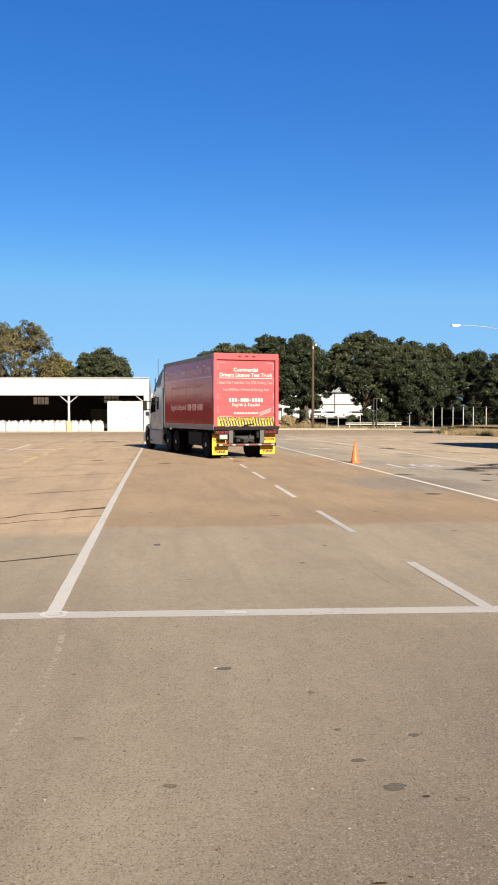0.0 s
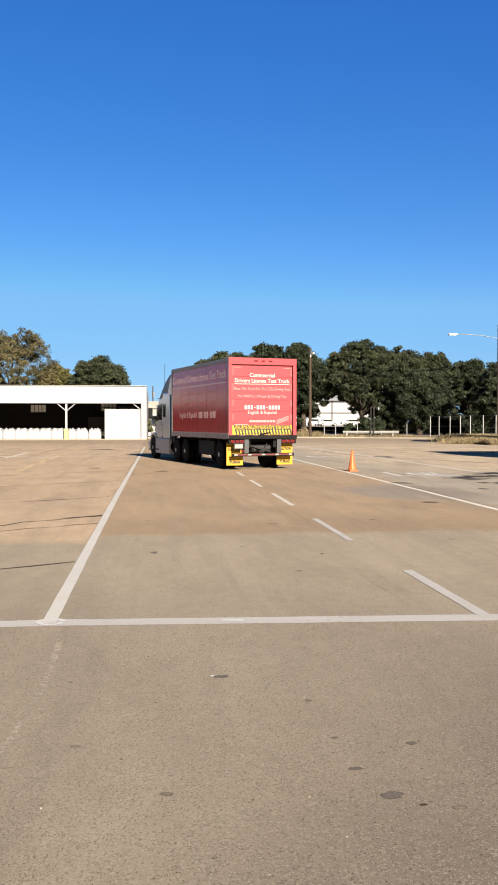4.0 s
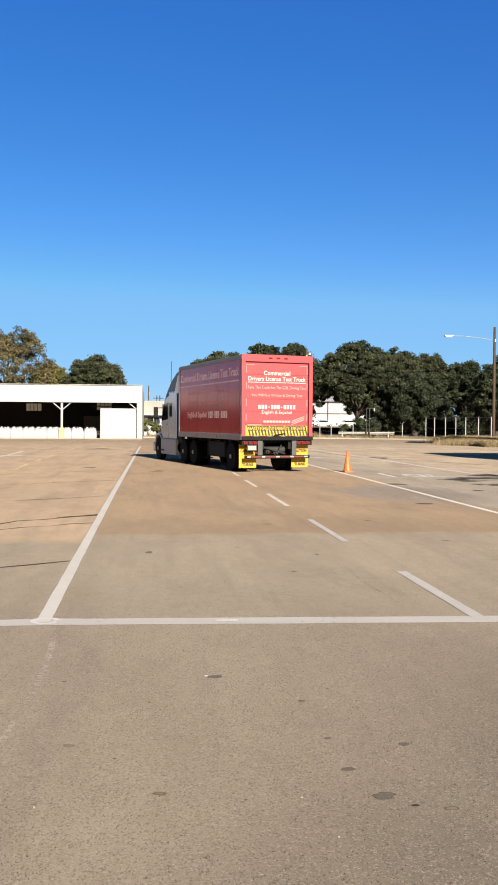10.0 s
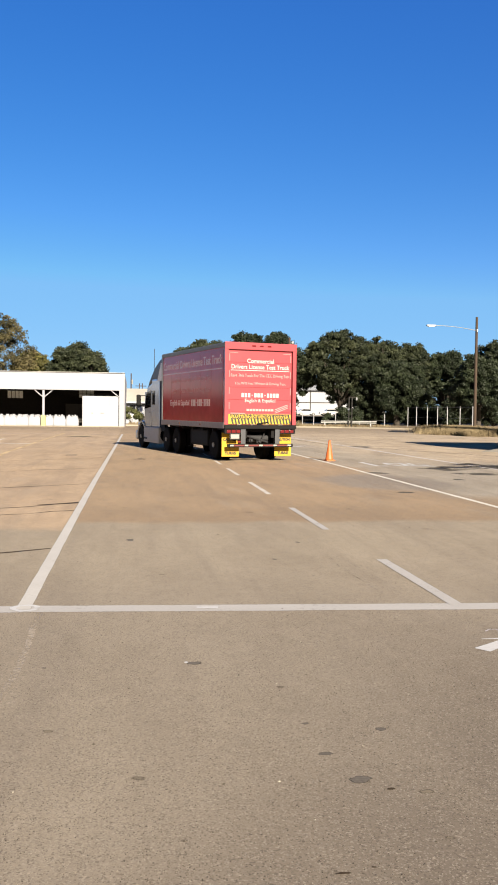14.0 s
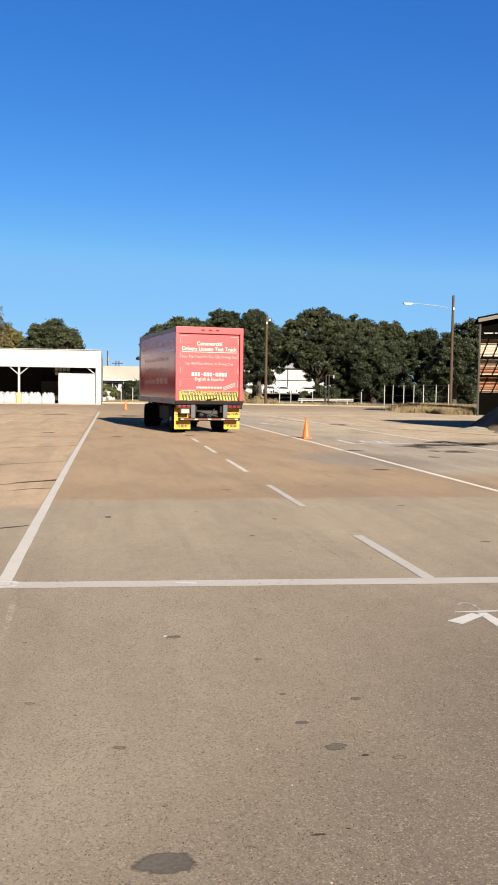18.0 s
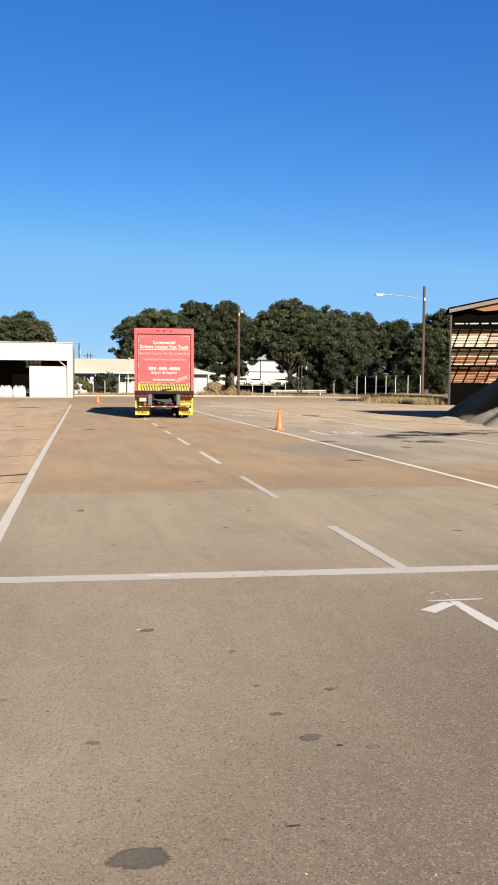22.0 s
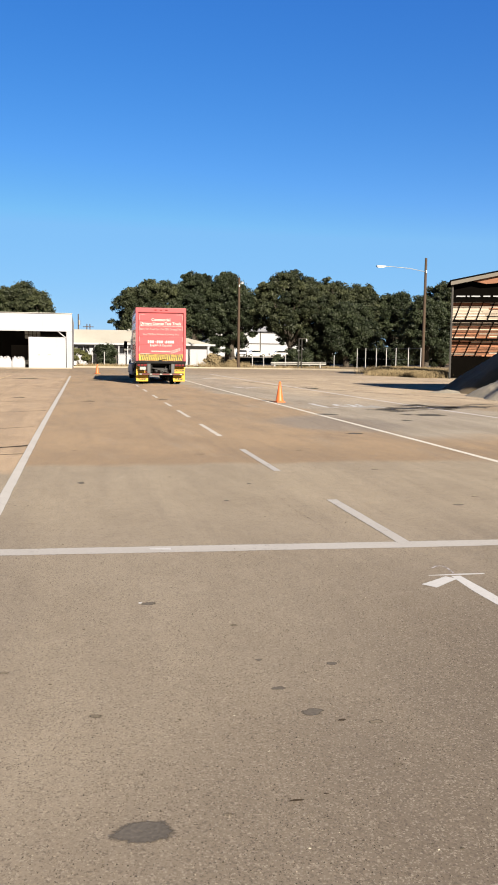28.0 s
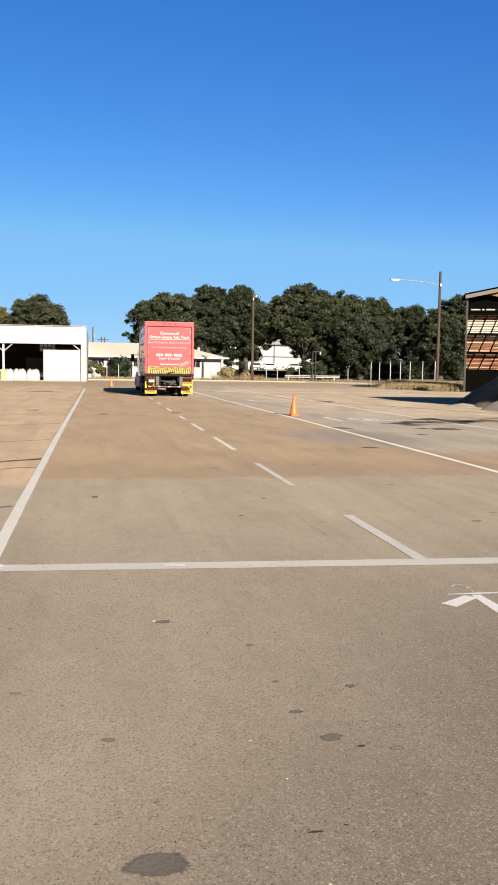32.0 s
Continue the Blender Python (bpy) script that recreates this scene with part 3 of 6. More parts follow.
def strip(name, pts, width, material, label, category="road marking", z=0.004, ragged=0.0, seed=1, waver=0.0):
    """A painted or tarred strip on the ground along pts, a few millimetres thick. waver: metres by which it strays."""
    rnd = random.Random(seed)
    dense = []
    for (x0, y0), (x1, y1) in zip(pts, pts[1:]):
        k = max(1, int(math.hypot(x1 - x0, y1 - y0) / 0.4)) if ragged else 1
        dense += [(x0 + (x1 - x0) * i / k, y0 + (y1 - y0) * i / k) for i in range(k)]
    dense.append(pts[-1])
    b = bmesh.new()
    rim = b.verts.layers.float.new("across")
    prev = None
    for i, (x, y) in enumerate(dense):
        a, c = dense[max(i - 1, 0)], dense[min(i + 1, len(dense) - 1)]
        d = Vector((c[0] - a[0], c[1] - a[1])).normalized()
        nrm = Vector((-d.y, d.x))
        w = width / 2 * (1.04 + rnd.uniform(-ragged, ragged))
        o = rnd.uniform(-ragged, ragged) * width * 0.4 + waver * noise.noise(Vector((x * 1.7, y * 1.7, seed * 3.1)))
        cur = []
        for k in (-1.0, 0.0, 1.0):
            q = Vector((x, y)) - nrm * (w * k - o)
            cur.append(b.verts.new((q.x, q.y, z * 0.5)))
            cur[-1][rim] = k
        if prev:
            for j in range(2):
                b.faces.new((prev[j], prev[j + 1], cur[j + 1], cur[j]))
        prev = cur
    return tagged(part(name, b, material), label, category, kind="structure")


def blot(name, x, y, rx, ry, material, label, seed=0, z=0.004, turn=0.0):
    """A flat, uneven patch on the ground."""
    rnd = random.Random(seed)
    b = bmesh.new()
    rim = b.verts.layers.float.new("across")
    mid_v = b.verts.new((x, y, z * 0.5))
    ph = [rnd.uniform(0, 6.28) for _ in range(4)]
    k = 44
    ring = []
    for i in range(k):
        a = 2 * math.pi * i / k
        f = 1 + 0.1 * math.sin(2 * a + ph[0]) + 0.07 * math.sin(3 * a + ph[1]) + 0.05 * math.sin(5 * a + ph[2]) + 0.04 * math.sin(11 * a + ph[3]) + rnd.uniform(-0.04, 0.04)
        u, v = rx * f * math.cos(a), ry * f * math.sin(a)
        ring.append(b.verts.new((x + u * math.cos(turn) - v * math.sin(turn), y + u * math.sin(turn) + v * math.cos(turn), z * 0.5)))
        ring[-1][rim] = 1.0
    for i in range(k):
        b.faces.new((mid_v, ring[i], ring[(i + 1) % k]))
    return tagged(part(name, b, material), label, "stain", kind="structure")


def grit_material():
    """Stone chips standing out of worn asphalt: pale, brown and tarry, chip by chip."""
    m = bpy.data.materials.new("grit")
    nt, n, l, b = nodes_of(m)
    geo, ramp = n.new("ShaderNodeNewGeometry"), n.new("ShaderNodeValToRGB")
    e = ramp.color_ramp.elements
    e[0].position, e[0].color = 0.0, (0.02, 0.017, 0.015, 1)
    e[1].position, e[1].color = 1.0, (0.3, 0.265, 0.228, 1)
    for at, c in ((0.3, (0.05, 0.042, 0.036)), (0.55, (0.1, 0.085, 0.072)), (0.85, (0.165, 0.143, 0.12))):
        ramp.color_ramp.elements.new(at).color = (*c, 1)
    l.new(geo.outputs["Random Per Island"], ramp.inputs[0])
    l.new(ramp.outputs[0], b.inputs["Base Color"])
    b.inputs["Roughness"].default_value = 0.85
    b.inputs["Specular IOR Level"].default_value = 0.3
    return m


def asphalt_grit(count, seed):
    """Chips of a few millimetres proud of the near lane, thicker in worn drifts."""
    rs = np.random.RandomState(seed)
    y = 1.3 + 5.6 * rs.rand(count) ** 1.25
    x = -1.5 + 0.25 * y + (rs.rand(count) - 0.5) * (1.2 + 0.85 * y) + 0.9
    keep = np.array([noise.noise(Vector((u * 2.2, v * 1.3, seed))) + 0.6 * noise.noise(Vector((u * 7, v * 5, 3))) for u, v in zip(x, y)]) > rs.rand(count) * 1.1 - 0.65
    x, y = x[keep], y[keep]
    n = len(x)
    r = 0.0016 + 0.0026 * rs.rand(n) ** 2.2
    turn = rs.rand(n) * 6.283
    V = np.empty((n, 5, 3))
    for k in range(4):
        a, q = turn + k * math.pi / 2, r * (0.7 + 0.6 * rs.rand(n))
        V[:, k] = np.stack([x + q * np.cos(a), y + q * np.sin(a), np.full(n, -0.0005)], 1)
    V[:, 4] = np.stack([x + r * 0.4 * rs.normal(size=n), y + r * 0.4 * rs.normal(size=n), r * (0.45 + 0.6 * rs.rand(n))], 1)
    f = np.array([[0, 1, 4], [1, 2, 4], [2, 3, 4], [3, 0, 4]])
    me = bpy.data.meshes.new("asphalt_grit")
    me.from_pydata(V.reshape(-1, 3).tolist(), [], (f[None] + 5 * np.arange(n)[:, None, None]).reshape(-1, 3).tolist())
    me.materials.append(grit_material())
    return tagged(new("asphalt_grit", me), "loose and half-bedded stone grit of worn asphalt", "grit", kind="stuff")


asphalt_grit(120000, 8)


# ---- markings ----
strip("stop_line", [(-6.5, 7.06), (-0.85, 7.01), (2.75, 6.8), (9.5, 6.46)], 0.25, M["line_white"], "worn white painted line across the lane end", ragged=0.04, z=0.005)
strip("lane_line", [(-0.885, 7.0), (-0.88, 12), (-0.865, 20), (-0.82, 30), (-0.76, 42), (-0.7, 58)], 0.132, M["line_edge"], "worn white painted lane edge line", ragged=0.04, z=0.009)
for i, (a, c) in enumerate([(6.86, 9.1), (11.5, 14.2), (16.55, 19.45), (21.5, 24.1), (26.0, 27.9), (30.8, 32.9), (35.8, 37.8), (41, 43), (46, 48)]):
    x = (2.815, 2.735)[i] if i < 2 else 2.735
    strip("lane_dash", [(x, a), (x, c)], 0.115 if i else 0.135, M["line_dash"] if i > 1 else M["line_white"], "worn white painted lane dash", ragged=0.03, seed=i, z=0.008)
strip("lane_line", [(6.5, 8), (6.5, 15.4), (6.42, 26), (6.2, 40.9), (6.1, 60)], 0.125, M["line_lane"], "white painted lane edge line", ragged=0.06)
strip("lane_line", [(11.5, 15), (11.14, 21), (10.9, 24.5), (10.75, 29), (10.6, 35), (10.5, 42), (10.2, 51), (10.0, 66)], 0.15, M["line_old"], "faded white painted lane line", ragged=0.1)
strip("arrow_stem", [(2.77, 5.73), (2.782, 5.3), (2.785, 4.9), (2.78, 1.0)], 0.102, M["line_fresh"], "white painted line with ragged brush edges", ragged=0.28)
strip("arrow_barb", [(2.72, 5.69), (2.463, 5.49)], 0.125, M["line_fresh"], "short white painted barb meeting a line", z=0.006, ragged=0.14)
strip("brush_mark", [(2.574, 5.762), (2.78, 5.768), (3.027, 5.757)], 0.03, M["line_fresh"], "thin dry white brush mark", z=0.007, ragged=0.7)
strip("brush_mark", [(2.69, 5.97), (2.75, 6.03), (2.8, 6.02), (2.81, 5.95), (2.797, 5.8)], 0.02, M["line_faint"], "thin dry white brush mark", z=0.007, ragged=0.3)
strip("touch_up", [(-0.87 + 0.1 * math.cos(0.5 * k), 7.03 + 0.1 * math.sin(0.5 * k)) for k in range(13)], 0.055, M["line_fresh"], "fresh white ring-shaped paint dab on a line crossing", z=0.012, ragged=0.25)
strip("touch_up", [(0.55, 6.93), (0.73, 6.92)], 0.075, M["line_fresh"], "fresh white paint dab on a line", z=0.012, ragged=0.3)
strip("yellow_line", [(-4.62, 28.18), (-4.76, 33.6), (-4.75, 37.89), (-4.75, 46.27), (-4.67, 59.47)], 0.16, M["line_yellow"], "faded yellow painted line", ragged=0.12)
strip("bay_line", [(-6.99, 40.3), (-6.98, 43.79), (-7.02, 47.51)], 0.15, M["line_lane"], "faded white bay line", ragged=0.12)
strip("bay_line", [(-8.21, 42.66), (-7.28, 41.97), (-5.97, 41.3), (-4.74, 40.98)], 0.3, M["line_lane"], "faded white bay line", ragged=0.12)
strip("bay_line", [(-0.7, 58), (-8.5, 57.2)], 0.2, M["line_faint"], "faded white bay line", ragged=0.15)
strip("old_line", [(-0.73, 6.88), (-0.735, 6.54), (-0.71, 5.77), (-0.72, 5.16), (-0.75, 4.6), (-0.78, 4.0)], 0.055, M["line_ghost"], "almost worn-away painted line", ragged=0.35, z=0.002)
# words painted on the asphalt, too worn to be read
for i, (q, w) in enumerate([([(7.6, 27.4), (7.62, 26.3), (7.63, 25.4), (8.0, 25.5)], 0.17), ([(8.3, 27.0), (8.2, 26.2), (8.45, 25.5)], 0.14), ([(8.25, 26.9), (8.7, 26.3), (8.6, 25.5)], 0.15),
                             ([(8.75, 27.0), (8.8, 26.1), (8.95, 25.4)], 0.13), ([(9.1, 27.0), (9.0, 26.0), (9.35, 25.6)], 0.14), ([(8.6, 25.45), (9.5, 25.35)], 0.2), ([(9.3, 26.6), (9.5, 25.8)], 0.1)]):
    strip("painted_mark", q, w, M["line_fresh"] if i != 6 else M["line_white"], "worn white painted bar of ground lettering", ragged=0.3, seed=i, z=0.004 + 0.0015 * i)
strip("painted_mark", [(7.75, 54.3), (8.6, 53.9)], 0.5, M["line_old"], "worn white painted mark", ragged=0.25)
strip("painted_mark", [(7.45, 41.1), (7.7, 39.5), (8.3, 40.4), (8.95, 40.2)], 0.24, M["line_old"], "worn white painted mark", ragged=0.25)
for i, p in enumerate([[(-2.6, 9.1), (-1.73, 9.62), (-0.96, 10.11)], [(-3.4, 12.7), (-2.36, 13.18), (-0.9, 13.96)], [(-3.5, 13.4), (-2.48, 13.91), (-0.79, 15.32)],
                       [(-4.5, 17.0), (-3.16, 17.73), (-1.0, 18.95)], [(-5.5, 21.2), (-3.96, 22.28), (-1.0, 24.28)], [(-6.2, 25.7), (-4.75, 26.76), (-1.02, 29.43)]]):
    strip("tar_joint", p, (0.062, 0.05, 0.062, 0.055, 0.06, 0.06)[i], M["tar"], "dark tar-filled crack in the asphalt", "crack", z=0.003, ragged=0.7, seed=i, waver=0.16)
strip("tar_joint", [(-1.6, 14.75), (-1.15, 15.0), (-0.85, 15.15)], 0.14, M["tar"], "dark tar-filled crack in the asphalt", "crack", z=0.004, ragged=0.6)
strip("tar_joint", [(9.5, 50), (10.1, 41.8), (12.0, 37.0), (13.5, 33.5), (15.45, 29.1), (17, 25)], 0.14, M["tar"], "dark edge joint of the concrete apron", "crack", z=0.003, ragged=0.4)
for i, (x, y, rx, ry) in enumerate([(0.42, 5.38, 0.06, 0.035), (0.93, 4.25, 0.022, 0.02), (1.04, 3.55, 0.062, 0.04), (0.95, 3.85, 0.04, 0.026),
                                    (1.31, 4.13, 0.03, 0.03), (-0.55, 5.37, 0.02, 0.015),
                                    (-0.02, 10.71, 0.06, 0.1), (1.6, 9.2, 0.03, 0.05), (4.15, 8.6, 0.07, 0.05), (2.1, 10.4, 0.03, 0.06)]):
    blot("oil_spot", x, y, rx, ry, M["stain_small"], "small dark oil spot on asphalt", seed=i, z=0.003)
for i, (x, y, rx, ry) in enumerate([(0.04, 3.67, 0.05, 0.035), (-0.42, 4.28, 0.035, 0.03), (0.9, 4.85, 0.05, 0.03), (1.3, 3.4, 0.05, 0.03), (1.25, 3.0, 0.03, 0.02), (0.5, 2.75, 0.035, 0.02)]):
    blot("oil_spot", x, y, rx, ry, M["stain_faint"], "faint grey oil spot on asphalt", seed=40 + i, z=0.003)
for i, (x, y, rx, ry) in enumerate([(0.22, 28.7, 0.35, 0.7), (1.2, 50, 1.3, 2.4), (2.4, 52, 1.6, 1.2), (2.82, 29.7, 0.3, 0.5), (-0.14, 14.3, 0.09, 0.1), (1.16, 11.1, 0.07, 0.05), (0.31, 8.4, 0.04, 0.02), (1.34, 8.36, 0.03, 0.02),
                                    (4.2, 11.5, 0.1, 0.05), (5.6, 10.4, 0.14, 0.05), (3.7, 14.0, 0.1, 0.07), (1.9, 13.6, 0.12, 0.06), (-3.2, 52, 1.4, 2.0), (4.6, 9.1, 0.1, 0.04), (-2.2, 31, 0.5, 0.6)]):
    blot("smudge", x, y, rx, ry, M["smudge"], "soft dark tyre-rubber smudge on asphalt", seed=60 + i, z=0.0024)
for i, (x, y, rx, ry) in enumerate([(0.77, 2.8, 0.034, 0.01), (0.893, 2.827, 0.012, 0.006), (1.15, 3.442, 0.022, 0.014)]):
    blot("oil_spot", x, y, rx, ry, M["tar"], "small black tar spot on asphalt", seed=80 + i, z=0.004)
blot("paint_chip", 0.365, 5.4, 0.014, 0.02, M["line_fresh"], "small white paint fleck on asphalt", seed=91, z=0.006)
strip("crack", [(2.26, 11.07), (2.31, 9.88), (2.22, 8.6), (2.27, 7.98), (2.3, 7.35)], 0.014, M["hairline"], "hairline diagonal crack in the asphalt", "crack", z=0.003, ragged=0.9, seed=3)
blot("oil_patch", 0.185, 2.69, 0.135, 0.075, M["stain"], "dark oval oil patch on asphalt", seed=5, turn=0.15)
for i, (x, y, rx, ry, a) in enumerate([(11.3, 25.4, 0.8, 1.0, 0.1), (10.2, 24.9, 1.1, 0.75, 0.1), (9.35, 23.9, 0.7, 0.6, 0.0), (9.6, 22.2, 0.65, 0.4, 0.0), (11.0, 26.3, 0.7, 0.5, 0.0), (6.75, 22.5, 0.25, 0.32, 0.3), (5.65, 16.95, 0.3, 0.13, 0.0), (12.6, 25.6, 0.7, 0.6, 0.1), (11.1, 39.8, 0.4, 0.8, 0.0), (8.2, 20.2, 0.22, 0.2, 0.0), (12.2, 20.5, 0.5, 0.2, 0.0)]):
    blot("oil_patch", x, y, rx * 1.35, ry * 1.35, M["smear"], "dark oil-stained patch of asphalt", seed=20 + i, turn=a)
for i, (x, y, rx, ry) in enumerate([(11.3, 25.25, 0.75, 0.4), (11.9, 25.15, 0.6, 0.3), (9.9, 24.7, 0.7, 0.22), (9.2, 24.4, 0.3, 0.15), (10.4, 26.0, 0.4, 0.2), (13.6, 27.0, 0.7, 0.18), (14.1, 26.0, 0.8, 0.15)]):
    blot("oil_patch", x, y, rx * 1.2, ry * 1.2, M["oil_black"], "black oil pool mark on stained asphalt", seed=120 + i, turn=0.1, z=0.007)

# ---- small litter on the asphalt ----
def litter(name, count, lo, hi, material, seed, label):
    """Grit and bits of leaf: many tiny uneven flakes lying on the asphalt."""
    rs = np.random.RandomState(seed)
    y = 2.3 + 26 * rs.rand(count) ** 2.2
    x = (rs.rand(count) - 0.35) * (1.2 + y * 0.62)
    V, F = [], []
    for i in range(count):
        r = rs.uniform(lo, hi) * (1 + y[i] * 0.05)
        a0 = rs.rand() * 6.28
        k = len(V)
        for j in range(5):
            a = a0 + j * 1.2566
            q = r * rs.uniform(0.5, 1.1)
            V.append((x[i] + q * math.cos(a) * 1.6, y[i] + q * math.sin(a), 0.001))
        V.append((x[i], y[i], 0.003 + r * 0.3))
        F += [(k + j, k + (j + 1) % 5, k + 5) for j in range(5)]
    me = bpy.data.meshes.new(name)
    me.from_pydata(V, [], F)
    me.materials.append(material)
    return tagged(new(name, me), label, "litter", kind="stuff")


M["grit_dark"] = surface("grit_dark", (0.0522, 0.0435, 0.0319), 0.9, vary=0.3, scale=20)
M["grit_pale"] = surface("grit_pale", (0.435, 0.406, 0.348), 0.8, vary=0.2, scale=20)
litter("dark_grit", 130, 0.0025, 0.007, M["grit_dark"], 5, "scattered dark grit and leaf bits on asphalt")
litter("pale_grit", 60, 0.0015, 0.0045, M["grit_pale"], 6, "scattered pale stone chips on asphalt")

# ---- kerb ----
bm = bmesh.new()
for (x0, y0), (x1, y1) in [((-0.7, 88.2), (14.0, 89.2)), ((14.0, 89.2), (22, 87)), ((22, 87), (31.0, 80)), ((31, 80), (40, 70))]:
    d = Vector((x1 - x0, y1 - y0, 0))
    box(bm, ((x0 + x1) / 2, (y0 + y1) / 2, 0.075), (d.length + 0.1, 0.18, 0.15), 0.02, Matrix.Rotation(math.atan2(d.y, d.x), 4, "Z"))
tagged(part("kerb", bm, M["concrete"]), "pale worn concrete kerb along the lot", "kerb", kind="structure")


# ---- open warehouse with white fascia ----
def warehouse():
    F, X0, X1 = 82.0, -46.0, -0.8
    t = thing("warehouse", pose(0, 0, 0), "long white open-fronted storage building with deep fascia", "building")
    bm = bmesh.new()
    box(bm, ((X0 + X1) / 2, F - 0.05, 4.34), (X1 - X0, 0.16, 1.68), 0.02)
    fas = part("fascia", bm, M["white_paint"], t, "tall white sheet fascia")
    for i in range(18):
        x = X0 + 2.5 * (i + 1)
        if x < X1 - 0.3:
            bm = bmesh.new()
            box(bm, (x, F - 0.135, 4.34), (0.03, 0.014, 1.66))
            part("fascia_joint", bm, M["white_wall"], fas)
    bm = bmesh.new()
    box(bm, ((X0 + X1) / 2, F - 0.1, 5.2), (X1 - X0 + 0.1, 0.3, 0.05), 0.01)
    part("coping", bm, M["galv"], t)
    bm = bmesh.new()
    box(bm, ((X0 + X1) / 2, F + 13.2, 5.0), (X1 - X0, 26.2, 0.2))
    part("roof", bm, M["roof_grey"], t)
    bm = bmesh.new()
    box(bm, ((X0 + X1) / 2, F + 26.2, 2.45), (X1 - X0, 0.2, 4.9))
    part("back_wall", bm, M["inside_shade"], t, "rear wall with interior shade in its colour")
    bm = bmesh.new()
    box(bm, (X1 - 0.1, F + 13.2, 2.45), (0.2, 25.8, 4.9))
    part("side_wall", bm, M["white_wall"], t)
    bm = bmesh.new()
    box(bm, (X0 + 0.1, F + 13.2, 2.45), (0.2, 25.8, 4.9))
    part("side_wall", bm, M["white_wall"], t)
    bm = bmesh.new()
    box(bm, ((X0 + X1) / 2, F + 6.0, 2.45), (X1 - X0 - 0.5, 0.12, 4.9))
    part("partition", bm, M["inside_shade"], t, "inner partition wall with interior shade in its colour")
    # corner pier beside the sliding door
    bm = bmesh.new()
    box(bm, (X1 - 0.26, F + 0.02, 1.75), (0.52, 0.26, 3.5), 0.01)
    part("corner_pier", bm, M["white_wall"], t)
    # sliding door with its battens
    d = part("sliding_door", box(bmesh.new(), (-3.1, F + 0.2, 1.5), (3.44, 0.08, 2.92), 0.01), M["white_paint"], t, "white sheet-metal sliding door, shut")
    for x in (-3.95, -3.1, -2.25):
        part("seam", box(bmesh.new(), (x, F + 0.155, 1.5), (0.02, 0.01, 2.9)), M["white_wall"], d)
    part("door_track", box(bmesh.new(), (-3.4, F + 0.3, 3.14), (4.6, 0.06, 0.08)), M["shaded_steel"], t)
    part("door_handle", box(bmesh.new(), (-2.9, F + 0.14, 1.35), (0.3, 0.04, 0.12), 0.01), M["galv"], d)
    part("door_handle", box(bmesh.new(), (-3.85, F + 0.14, 1.3), (0.16, 0.04, 0.12), 0.01), M["galv"], d)
    # posts with knee braces
    for x in (-8.45, -16.3, -24.2, -32.1, -40):
        p = part("post", box(bmesh.new(), (x, F + 0.1, 1.75), (0.2, 0.2, 3.5), 0.02), M["white_paint"], t)
        for sgn in (-1, 1):
            b2 = bmesh.new()
            rod(b2, (x, F + 0.1, 2.75), (x + sgn * 0.85, F + 0.1, 3.48), 0.05, 8)
            part("knee_brace", b2, M["white_paint"], p)
        part("post_guard", box(bmesh.new(), (x, F + 0.02, 0.54), (0.44, 0.44, 1.08), 0.03), M["fade_yellow"], p, "pale yellow post guard")
    b2 = bmesh.new()
    rod(b2, (-1.35, F + 0.1, 2.9), (-2.1, F + 0.1, 3.5), 0.05, 8)
    part("knee_brace", b2, M["white_paint"], t)
    # clerestory panes in the partition, opaque and pale to stand in for daylight
    for x, z in ((-11.85, 3.1), (-4.74, 3.24), (-19, 3.1), (-27, 3.1)):
        w = part("window", box(bmesh.new(), (x, F + 5.9, z), (1.5, 0.08, 0.72)), M["pane_grey"], t, "pale clerestory window, daylight put into its colour")
        for k in (-0.37, 0, 0.37):
            part("glazing_bar", box(bmesh.new(), (x + k, F + 5.84, z), (0.05, 0.03, 0.72)), M["shaded_steel"], w)
    part("inner_door", box(bmesh.new(), (-5.98, F + 5.88, 1.12), (1.72, 0.08, 2.2), 0.01), M["brown_dark"], t, "dim inner door")
    bm = bmesh.new()
    box(bm, ((X0 + X1) / 2, F - 0.4, 0.04), (X1 - X0, 1.0, 0.08), 0.02)
    part("plinth", bm, M["concrete"], t)
    return t


M["fade_yellow"] = surface("fade_yellow", (0.4, 0.34, 0.17), 0.7, vary=0.1, scale=4, dirt=0.1)
M["pane_grey"] = surface("pane_grey", (0.75, 0.76, 0.72), 0.4, vary=0.2, scale=2)
M["brown_dark"] = surface("brown_dark", (0.035, 0.03, 0.026), 0.7, vary=0.2, scale=2)
warehouse()


